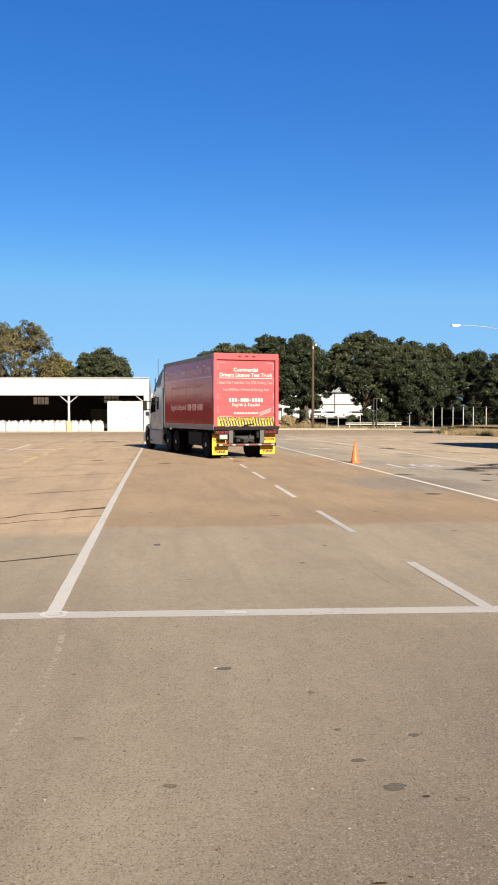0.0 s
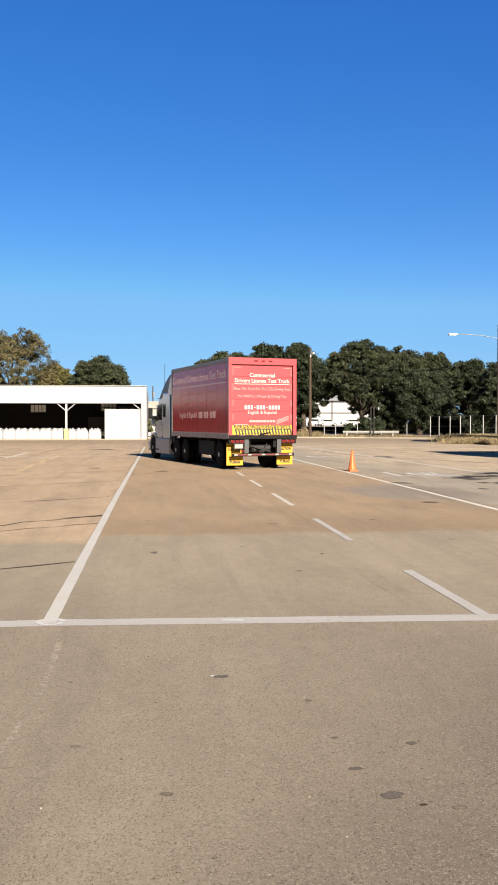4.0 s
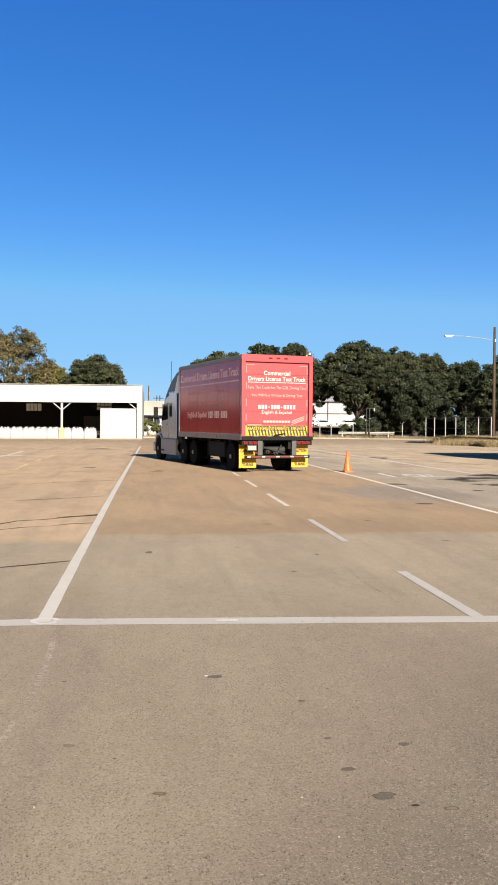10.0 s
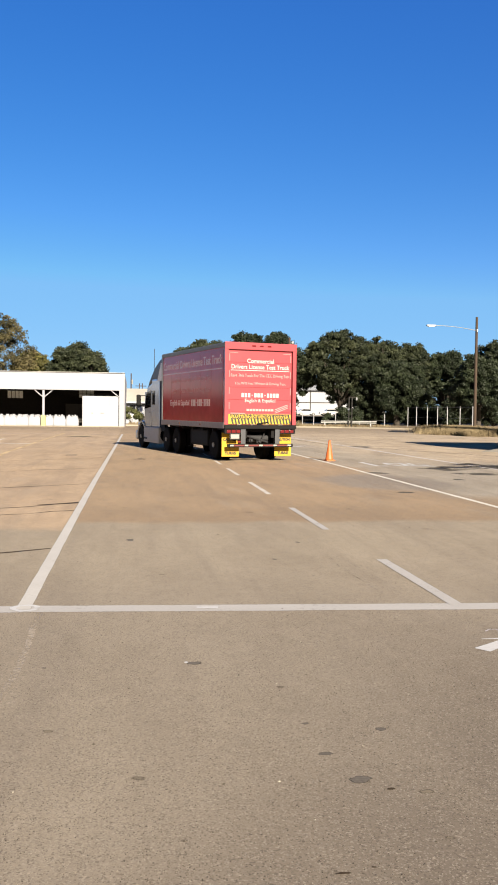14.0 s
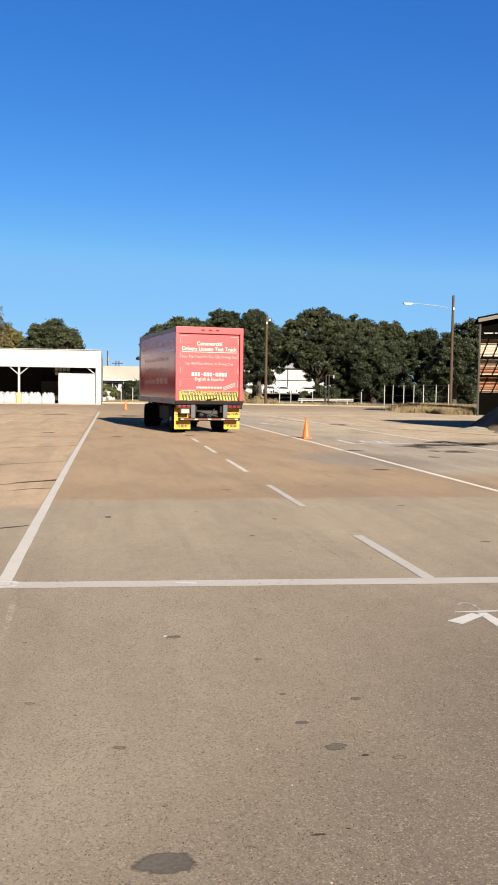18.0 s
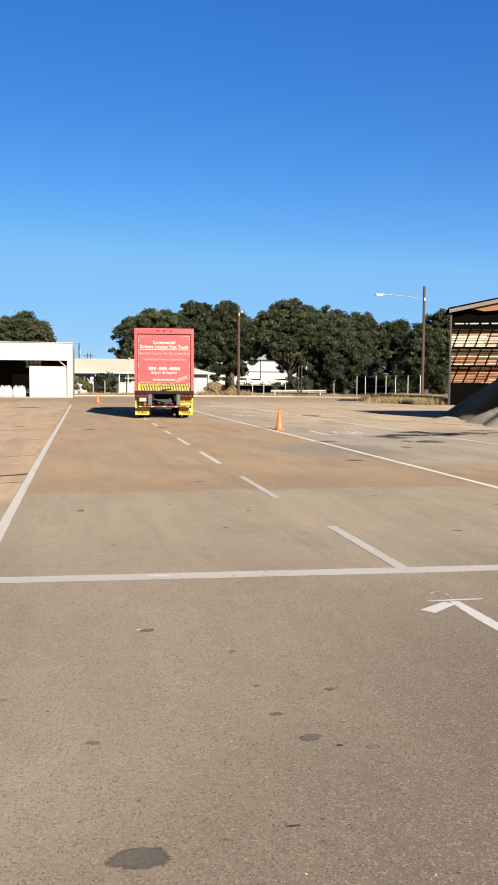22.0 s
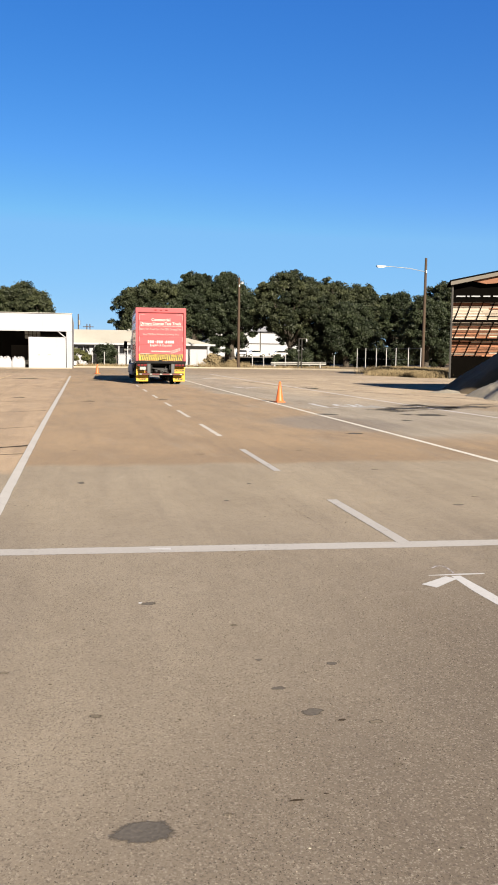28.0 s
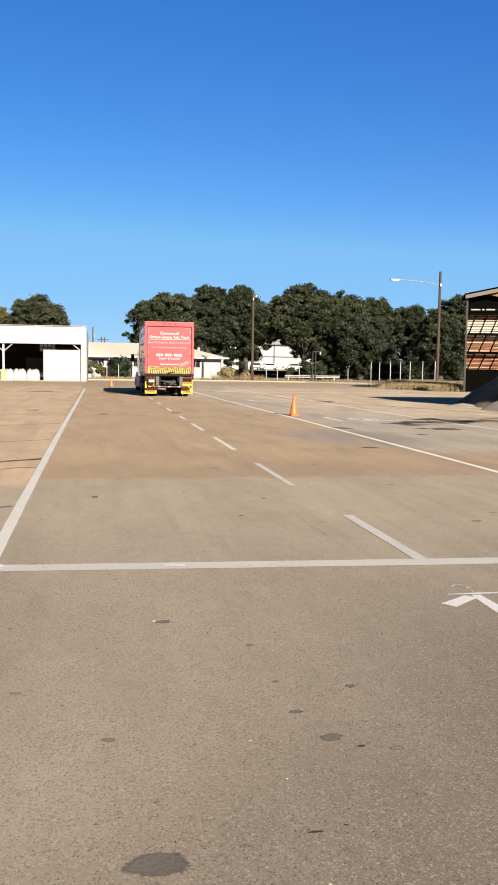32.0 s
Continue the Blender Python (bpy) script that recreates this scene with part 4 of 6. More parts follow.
def bulk_bag():
    """A filled woven sack: bulging sides, drawn-up top with lifting loops."""
    t = thing("bulk_bag", pose(0, 0, 0), "full white woven bulk bag with lifting loops", "bag", "bags along the warehouse front")
    bm = bmesh.new()
    bmesh.ops.create_cube(bm, size=1)
    bmesh.ops.subdivide_edges(bm, edges=bm.edges[:], cuts=5, use_grid_fill=True)
    rnd = random.Random(4)
    for v in bm.verts:
        x, y, z = v.co
        r = max(abs(x), abs(y)) / max(1e-6, math.hypot(x, y))
        k = 1 + 0.13 * math.cos((z + 0.12) * 2.2) - 0.22 * (1 - r)
        top = max(0, z - 0.2)
        v.co = (x * 1.13 * k * (1 - 0.25 * top) + rnd.uniform(-.012, .012), y * k * (1 - 0.35 * top) + rnd.uniform(-.012, .012), (z + 0.5) * 0.95 + top * 0.34 * math.sin(11 * x + 5 * y + 1))
    part("sack", bm, M["bag"], t, smooth=True)
    for sx in (-1, 1):
        for sy in (-1, 1):
            b = bmesh.new()
            q = [(sx * 0.4, sy * 0.4, 0.8), (sx * 0.37, sy * 0.36, 1.0), (sx * 0.28, sy * 0.3, 1.12), (sx * 0.18, sy * 0.24, 0.86)]
            for a, c in zip(q, q[1:]):
                rod(b, a, c, 0.055, 6)
            part("lifting_loop", b, M["bag"], t)
    b = bmesh.new()
    rod(b, (0, 0, 0.8), (0.04, 0.02, 1.1), 0.16, 10, 0.07)
    part("filling_spout", b, M["bag"], t)
    return t


bag0 = bulk_bag()
rnd = random.Random(8)
bag0.matrix_basis = pose(-5.82, 82.9, 0, 0, 0, 4)
for x in [-7.07, -8.2, -9.3, -10.45, -11.6, -12.75, -13.9, -15.05, -17.3, -18.5]:
    copy_thing(bag0, pose(x, 82.9 + rnd.uniform(-.06, .06), 0, 0, 0, rnd.uniform(-12, 12)))


# ---- bungalow behind the verge ----
def bungalow():
    t = thing("bungalow", pose(0, 0, 0), "low white bungalow with pale hipped roof and porch posts", "house")
    x0, x1, yf, yb, h = -6.0, 15.4, 104.0, 113.0, 2.62
    bm = bmesh.new()
    box(bm, ((x0 + x1) / 2, (yf + yb) / 2 + 0.1, h / 2), (x1 - x0, yb - yf - 0.3, h))
    part("wall", bm, M["white_wall"], t)
    bm = bmesh.new()
    a, b, c, d = x0 - 0.8, x1 + 0.9, yf - 0.6, yb + 0.6
    r0, r1, ym, hz = x0 + 4.5, 9.8, (yf + yb) / 2, 4.4
    v = [bm.verts.new(p) for p in [(a, c, h), (b, c, h), (b, d, h), (a, d, h), (r0, ym, hz), (r1, ym, hz)]]
    for f in ((0, 1, 5, 4), (1, 2, 5), (2, 3, 4, 5), (3, 0, 4), (0, 3, 2, 1)):
        bm.faces.new([v[i] for i in f])
    part("roof", bm, M["roof_grey"], t, "weathered pale shingle hip roof")
    part("fascia", box(bmesh.new(), ((a + b) / 2, c - 0.03, h - 0.02), (b - a, 0.05, 0.2)), M["white_paint"], t)
    part("fascia", box(bmesh.new(), (b + 0.03, (c + d) / 2, h - 0.02), (0.05, d - c, 0.2)), M["white_paint"], t)
    for x in (1.7, 4.55, 5.6, 8.9):
        part("porch_post", box(bmesh.new(), (x, yf - 0.35, h / 2), (0.12, 0.12, h), 0.01), M["white_paint"], t)
    for x, w in ((0.35, 1.4), (5.3, 1.5), (7.4, 1.3), (12.3, 1.0)):
        wd = part("window", box(bmesh.new(), (x, yf + 0.24, 1.85), (w, 0.06, 0.85)), M["glass"], t)
        part("window_frame", box(bmesh.new(), (x, yf + 0.19, 1.85), (0.05, 0.05, 0.85)), M["white_paint"], wd)
        for zz in (1.41, 2.29):
            part("window_frame", box(bmesh.new(), (x, yf + 0.19, zz), (w + 0.1, 0.06, 0.06)), M["white_paint"], wd)
    part("front_door", box(bmesh.new(), (3.9, yf + 0.23, 1.05), (0.95, 0.05, 2.1)), M["brown_dark"], t)
    part("awning", prism(bmesh.new(), [(yf - 0.3, 1.85), (yf + 0.24, 2.15), (yf + 0.24, 2.2), (yf - 0.3, 1.9)], "x", 5.2, 7.9), M["galv"], t, "grey sloping awning")
    bm = bmesh.new()
    rod(bm, (12.9, 106.5, 3.2), (12.9, 106.5, 3.95), 0.18, 10)
    part("vent_pipe", bm, M["white_paint"], t)
    bm = bmesh.new()
    rod(bm, (6.0, 108.2, 4.3), (6.0, 108.2, 4.55), 0.2, 10)
    part("vent_pipe", bm, M["galv"], t)
    bm = bmesh.new()
    rod(bm, (2.0, 102.9, 0.0), (0.7, 103.2, 1.9), 0.045, 8)
    part("leaning_rail", bm, M["white_paint"], t)


bungalow()


# ---- far white warehouse, cars, road ----
M["road_grey"] = surface("road_grey", (0.0928, 0.0841, 0.0725), 0.9, vary=0.12, scale=2)
def far_hall():
    t = thing("far_hall", pose(0, 0, 0), "large white industrial hall beyond the road", "building")
    part("wall", box(bmesh.new(), (48.5, 232, 3.7), (31, 20, 7.6)), M["white_wall"], t)
    part("roof", prism(bmesh.new(), [(221, 7.5), (232, 10.2), (243, 7.5)], "x", 32.5, 64.5), M["white_paint"], t)
    part("band", box(bmesh.new(), (48.5, 221.95, 4.25), (31, 0.12, 0.22)), M["brown_dark"], t)
    part("downpipe", box(bmesh.new(), (47.3, 221.9, 3.9), (0.2, 0.2, 7.4)), M["brown_dark"], t)
    for i in range(4):
        part("bay_joint", box(bmesh.new(), (36 + 8.5 * i, 221.97, 3.9), (0.12, 0.08, 7.4)), M["galv"], t)


far_hall()


def saloon(m, paint, label):
    t = thing("car", m, label, "car", "cars parked before the far hall")
    prof = [(-2.2, 0.4), (2.2, 0.4), (2.25, 0.7), (2.1, 0.88), (1.15, 0.98), (0.55, 1.42), (-0.95, 1.45), (-1.6, 1.02), (-2.2, 0.95), (-2.28, 0.6)]
    part("body", prism(bmesh.new(), prof, "y", -0.86, 0.86), paint, t)
    part("side_glass", prism(bmesh.new(), [(1.0, 1.0), (0.52, 1.36), (-0.9, 1.38), (-1.4, 1.02)], "y", -0.875, 0.875), M["glass"], t)
    part("windscreen", prism(bmesh.new(), [(1.1, 1.01), (0.62, 1.4), (0.58, 1.38), (1.04, 1.0)], "y", -0.75, 0.75), M["glass"], t)
    for x in (-1.35, 1.4):
        for y in (-0.82, 0.82):
            w = part("wheel", lathe(bmesh.new(), [(0.2, -0.1), (0.32, -0.1), (0.33, 0.1), (0.2, 0.1)], 16, Matrix.Translation((x, y, 0.33)) @ Matrix.Rotation(radians(90), 4, "Z")), M["tyre"], t)
            part("rim", lathe(bmesh.new(), [(0.05, -0.11), (0.2, -0.11), (0.2, 0.11), (0.05, 0.11)], 12, Matrix.Translation((x, y, 0.33)) @ Matrix.Rotation(radians(90), 4, "Z")), M["steel"], w)
    for y in (-0.7, 0.7):
        part("headlight", box(bmesh.new(), (2.2, y, 0.72), (0.1, 0.3, 0.14), 0.03), M["chrome"], t)
    return t


for i, (x, y, r, c) in enumerate([(37, 178, 3, "car_white"), (42.3, 178.5, 178, "car_white"), (47.5, 177, 2, "car_white"), (34.2, 180, 90, "car_dark"), (52.5, 178, 4, "car_white"), (58, 178, 182, "car_dark"), (63.5, 177.5, 2, "car_white")]):
    saloon(pose(x, y, 0.9, 0, 0, r), M[c], "white saloon car parked before the hall" if c == "car_white" else "dark saloon car parked before the hall")
bm = bmesh.new()
box(bm, (40, 128, 0.02), (140, 9, 0.04))
tagged(part("road", bm, M["road_grey"]), "grey asphalt road behind the fence", "road", kind="structure")
bm = bmesh.new()
box(bm, (44, 134, 0.5), (90, 2.0, 1.0), 0.15)
bm2 = bmesh.new()
box(bm2, (48, 215, 0.45), (100, 130, 0.9))
tagged(part("far_yard", bm2, M["concrete"]), "raised pale concrete yard before the far hall", "yard", kind="structure")
tagged(part("embankment", bm, M["bank"]), "low dark bank beside the road", "embankment", kind="structure")


# ---- street lamps, poles ----
def street_lamp(x, y, h, arm_z, arm_x, label):
    t = thing("street_lamp", pose(x, y, 0), label, "street lamp", "street lamps on wooden poles")
    bm = bmesh.new()
    rod(bm, (0, 0, 0), (0, 0, h), 0.16, 14, 0.115)
    part("pole", bm, M["wood_pole"], t, "brown weathered wooden pole")
    bm = bmesh.new()
    q = [(0, 0, arm_z), (arm_x * 0.35, 0, arm_z + 0.25), (arm_x * 0.7, 0, arm_z + 0.36), (arm_x * 0.88, 0, arm_z + 0.36)]
    for a, c in zip(q, q[1:]):
        rod(bm, a, c, 0.028, 8)
    part("arm", bm, M["galv"], t)
    bm = bmesh.new()
    box(bm, (arm_x * 0.98, 0, arm_z + 0.36), (max(0.25, abs(arm_x) * 0.2), 0.28, 0.16), 0.06)
    part("lamp_head", bm, M["white_paint"], t, "pale cobra-head lantern")
    bm = bmesh.new()
    box(bm, (arm_x * 0.98, 0, arm_z + 0.265), (max(0.18, abs(arm_x) * 0.13), 0.2, 0.05), 0.02)
    part("lens", bm, M["pane_grey"], t)
    part("bracket", box(bmesh.new(), (0, -0.14, arm_z), (0.12, 0.1, 0.25), 0.01), M["galv"], t)
    return t


street_lamp(16.75, 89.9, 9.7, 8.85, 0.35, "tall brown wooden pole with small lamp")
street_lamp(31.7, 75.0, 10.7, 9.45, -4.5, "tall brown wooden pole with long curved lamp arm")


def utility_pole(x, y, h, label):
    t = thing("utility_pole", pose(x, y, 0), label, "utility pole")
    bm = bmesh.new()
    rod(bm, (0, 0, 0), (0, 0, h), 0.14, 10, 0.1)
    part("pole", bm, M["wood_pole"], t)
    bm = bmesh.new()
    rod(bm, (0.17, -0.15, h - 1.9), (0.17, -0.15, h - 1.1), 0.17, 12)
    part("transformer", bm, M["galv"], t)
    return t


utility_pole(-0.35, 150, 8.1, "slim wooden utility pole with transformer")
utility_pole(-2.1, 180, 8.5, "slim wooden utility pole with transformer")
t = thing("lattice_mast", pose(2.0, 220, 0), "small lattice mast with crossarms", "mast")
for sx in (-0.6, 0.6):
    bm = bmesh.new()
    rod(bm, (sx, 0, 0), (sx * 0.6, 0, 8.6), 0.12, 6)
    part("leg", bm, M["wood_pole"], t)
for z in (5.6, 6.6, 7.9):
    bm = bmesh.new()
    rod(bm, (-1.4 if z > 7 else -0.6, 0, z), (1.4 if z > 7 else 0.6, 0, z), 0.09, 6)
    part("crossarm", bm, M["wood_pole"], t)

t = thing("pipe_stand", pose(25.6, 97.3, 0), "pair of grey metal posts with a small lamp bracket", "post")
for sx in (-0.18, 0.18):
    bm = bmesh.new()
    rod(bm, (sx, 0, 0), (sx, 0, 3.5), 0.06, 8)
    part("post", bm, M["post_dark"], t)
part("crossbar", box(bmesh.new(), (0.3, 0, 3.5), (0.9, 0.06, 0.06)), M["brown_dark"], t)
part("lamp", box(bmesh.new(), (0.75, 0, 3.3), (0.14, 0.14, 0.35), 0.03), M["white_paint"], t)


# ---- guard rail, fence ----
def guard_rail():
    t = thing("guard_rail", pose(0, 0, 0), "galvanised steel crash barrier on short posts", "guard rail")
    x0, x1, y = 22.1, 28.9, 97.6
    for z, zz in ((0.62, 0.14), (0.44, 0.14)):
        bm = bmesh.new()
        prism(bm, [(y - 0.02, z - zz / 2), (y - 0.09, z - 0.03), (y - 0.09, z + 0.03), (y - 0.02, z + zz / 2), (y + 0.02, z + zz / 2), (y - 0.05, z), (y + 0.02, z - zz / 2)], "x", x0, x1)
        part("rail", bm, M["galv"], t)
    for x in (x0 + 0.5, (x0 + x1) / 2, x1 - 0.7):
        part("post", box(bmesh.new(), (x, y + 0.1, 0.35), (0.14, 0.16, 0.7), 0.01), M["post_grey"], t)


guard_rail()


def fence(name, posts, h, label, wire=True):
    t = thing(name, pose(*posts[0], 0), label, "fence")
    ox, oy = posts[0]
    for x, y in posts:
        bm = bmesh.new()
        rod(bm, (x - ox, y - oy, 0), (x - ox, y - oy, h), 0.045, 8)
        rod(bm, (x - ox, y - oy, h), (x - ox, y - oy, h + 0.06), 0.07, 8, 0.02)
        part("post", bm, M["post_grey"], t)
    for (xa, ya), (xb, yb) in zip(posts, posts[1:]):
        if h > 2:
            bm = bmesh.new()
            rod(bm, (xa - ox, ya - oy, h - 0.03), (xb - ox, yb - oy, h - 0.03), 0.018, 6)
            part("top_rail", bm, M["guard_grey"], t)
        if wire:
            bm = bmesh.new()
            for z in (0.15, h * 0.5):
                rod(bm, (xa - ox, ya - oy, z), (xb - ox, yb - oy, z), 0.006, 4)
            part("wire", bm, M["galv"], t)
    return t


fence("chain_fence", [(33.63, 80.1), (33.58, 83.25), (33.52, 86.65), (33.47, 89.45), (33.41, 92.55), (33.35, 96.1), (33.3, 99.1)], 2.38, "grey steel post fence with a thin top rail")
fence("pipe_fence", [(19.75, 97), (21.1, 97)], 1.5, "short grey pipe fence panel")
fence("pipe_fence", [(24.1, 98.5), (27.1, 98.7), (30.3, 98.9)], 1.5, "low grey post fence")
fence("yard_fence", [(-0.4, 99.8), (1.35, 99.8), (2.7, 99.9), (9.5, 99.9), (13.6, 99.8), (15.4, 96.5)], 1.6, "thin grey yard fence before the bungalow")


# ---- traffic cones ----
def traffic_cone():
    t = thing("traffic_cone", pose(0, 0, 0), "orange plastic traffic cone with square base", "traffic cone", "cones marking the lane")
    bm = bmesh.new()
    box(bm, (0, 0, 0.02), (0.31, 0.31, 0.04), 0.012)
    part("base", bm, M["orange"], t)
    bm = bmesh.new()
    lathe(bm, [(0.15, 0.04), (0.135, 0.07), (0.085, 0.36), (0.035, 0.7), (0.02, 0.71)], 20, Matrix.Rotation(radians(-90), 4, "Y"))
    part("body", bm, M["orange"], t, smooth=True)
    bm = bmesh.new()
    lathe(bm, [(0.038, 0.68), (0.04, 0.7), (0.03, 0.715), (0.012, 0.715)], 16, Matrix.Rotation(radians(-90), 4, "Y"))
    part("collar", bm, M["orange"], t)
    return t


cone0 = traffic_cone()
cone0.matrix_basis = pose(6.7, 28.1, 0, 0, 0, 12)
copy_thing(cone0, pose(1.2, 64.0, 0, 0, 0, 30))


# ---- open timber shed and stone heap ----
def board_shed():
    R = Matrix.Translation((26.55, 57.9, 0)) @ Matrix.Rotation(radians(-22), 4, "Z")
    t = thing("storage_shed", R, "dark steel-framed storage shed with rust-coloured boarded wall", "shed")
    W, H, D = 5.0, 6.75, 5.3
    bm = bmesh.new()
    box(bm, (0.06, 0, H / 2), (0.14, 0.2, H), 0.02)
    part("corner_post", bm, M["post_dark"], t)
    part("corner_post", box(bmesh.new(), (W, 0, H / 2), (0.26, 0.3, H), 0.02), M["brown_dark"], t)
    pit = 0.22
    roof = part("roof", prism(bmesh.new(), [(-0.15, 7.0), (W + 0.3, 7.0 + pit * W), (W + 0.3, 7.12 + pit * W), (-0.15, 7.12)], "y", -0.4, D), M["shaded_steel"], t, "dark sheet-metal roof")
    part("fascia", prism(bmesh.new(), [(-0.1, 6.74), (W + 0.3, 6.74 + pit * W), (W + 0.3, 7.0 + pit * W), (-0.1, 7.0)], "y", -0.5, -0.4), M["fascia_tan"], roof)
    # upright rust-coloured board stands in for the sunlit underside of the roof
    part("gable_board", prism(bmesh.new(), [(2.4, 6.85), (W, 7.05), (W, 6.72 + pit * W), (1.5, 6.72 + pit * 1.5)], "y", -0.2, -0.12), M["rust_board"], t, "rust-coloured board standing for the lit roof underside")
    # near-black panel filling the dark void under the roof
    part("void_panel", prism(bmesh.new(), [(0.1, 5.85), (W, 5.85), (W, 6.9 + pit * W), (0.1, 6.9)], "y", 0.3, 0.4), M["shaded_steel"], t)
    # open front of girts and braces; boards in three bands on the back wall
    BK = 0.45
    rnd = random.Random(3)
    # near-black wall stands in for the shaded space behind the boards
    wall = part("wall_frame", box(bmesh.new(), (W / 2 + 0.06, BK + 0.12, 3.0), (W - 0.12, 0.06, 5.9)), M["shaded_steel"], t, "rear wall behind the boards, shade in its near-black colour")
    for z0, z1 in ((4.3, 5.55), (3.05, 4.08), (1.75, 2.75)):
        k = 12
        a, c = z0 - 0.1, z1 + 0.1
        for i in range(k):
            z = a + (c - a) * (i + 0.5) / k
            ends = [0.13, 0.13 + rnd.uniform(1.2, 3.6), 4.97]
            for x0, x1 in zip(ends, ends[1:]):
                b = bmesh.new()
                box(b, ((x0 + x1) / 2, BK + rnd.uniform(-0.03, 0.03), z + rnd.uniform(-0.015, 0.015)), (x1 - x0 - 0.02, 0.04, (c - a) / k * rnd.uniform(0.5, 0.85)))
                part("board", b, M["rust_board"] if rnd.random() < (0.42, 0.5, 0.6)[(z0 < 4) + (z0 < 2)] else M["pale_board"], wall)
        part("girt", box(bmesh.new(), (W / 2, 0.0, z1 + 0.12), (W - 0.3, 0.16, 0.2)), M["shaded_steel"], t)
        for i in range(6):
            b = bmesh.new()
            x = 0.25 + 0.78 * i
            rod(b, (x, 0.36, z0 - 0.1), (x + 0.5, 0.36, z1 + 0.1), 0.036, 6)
            part("brace", b, M["shaded_steel"], t)
    # opaque white paint imitates light showing through a broken strip
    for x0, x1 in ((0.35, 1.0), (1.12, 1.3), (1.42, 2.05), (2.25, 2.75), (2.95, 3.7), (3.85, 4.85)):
        part("light_strip", box(bmesh.new(), ((x0 + x1) / 2, 0.27, 6.0), (x1 - x0, 0.03, 0.09), 0.005), M["white_paint"], t, "opaque white strip for the light under the eave")
    part("girt", box(bmesh.new(), (W / 2, 0.0, 5.84), (W - 0.3, 0.16, 0.08)), M["shaded_steel"], t)
    return t


M["pale_board"] = surface("pale_board", (0.43, 0.365, 0.305), 0.75, vary=0.2, scale=3, bump=0.3, per_piece=0.4)
board_shed()


M["gravel_pale"] = surface("gravel_pale", (0.25, 0.232, 0.205), 0.95, vary=0.25, scale=12, bump=1.0)


def stone_heap(name, x, y, r, h, seed, label, mat="gravel"):
    rnd = random.Random(seed)
    bm = bmesh.new()
    n = 90
    g = {}
    for i in range(n + 1):
        for j in range(n + 1):
            u, v = (i / n * 2 - 1) * 1.15, (j / n * 2 - 1) * 1.15
            a = math.atan2(v, u)
            d = math.hypot(u, v) * (1 + 0.1 * math.sin(3 * a + seed) + 0.06 * math.sin(7 * a))
            z = h * max(0.0, 1 - d) ** 0.95
            z += 0.12 * noise.noise(Vector((u * 6, v * 6, seed))) * min(1, z) + 0.05 * noise.noise(Vector((u * 25, v * 25, seed)))* min(1, z * 3)
            g[i, j] = bm.verts.new((u * r, v * r, z - 0.03))
    for i in range(n):
        for j in range(n):
            bm.faces.new((g[i, j], g[i + 1, j], g[i + 1, j + 1], g[i, j + 1]))
    ob = part(name, bm, M[mat], smooth=True)
    ob.matrix_basis = pose(x, y, 0)
    return tagged(ob, label, "gravel heap", kind="stuff")


stone_heap("gravel_heap", 24.9, 36.0, 7.4, 5.4, 2, "tall heap of grey crushed stone")
stone_heap("gravel_heap", 18.45, 30.6, 3.2, 1.7, 5, "low heap of pale crushed stone", "gravel_pale")
stone_heap("gravel_heap", 16.4, 35.7, 1.0, 0.17, 7, "low spill of pale sand at the heap's foot", "gravel_pale")
stone_heap("gravel_heap", 17.6, 36.2, 0.9, 0.2, 9, "low spill of pale sand at the heap's foot", "gravel_pale")
# tall unseen block added beside the lot so its shade falls across the heap
bm = bmesh.new()
box(bm, (33.5, 17.6, 6.2), (23.0, 5.8, 12.4))
tagged(part("shade_block", bm, M["fascia_tan"]), "unseen block added to shade the heap", "wall", kind="structure")


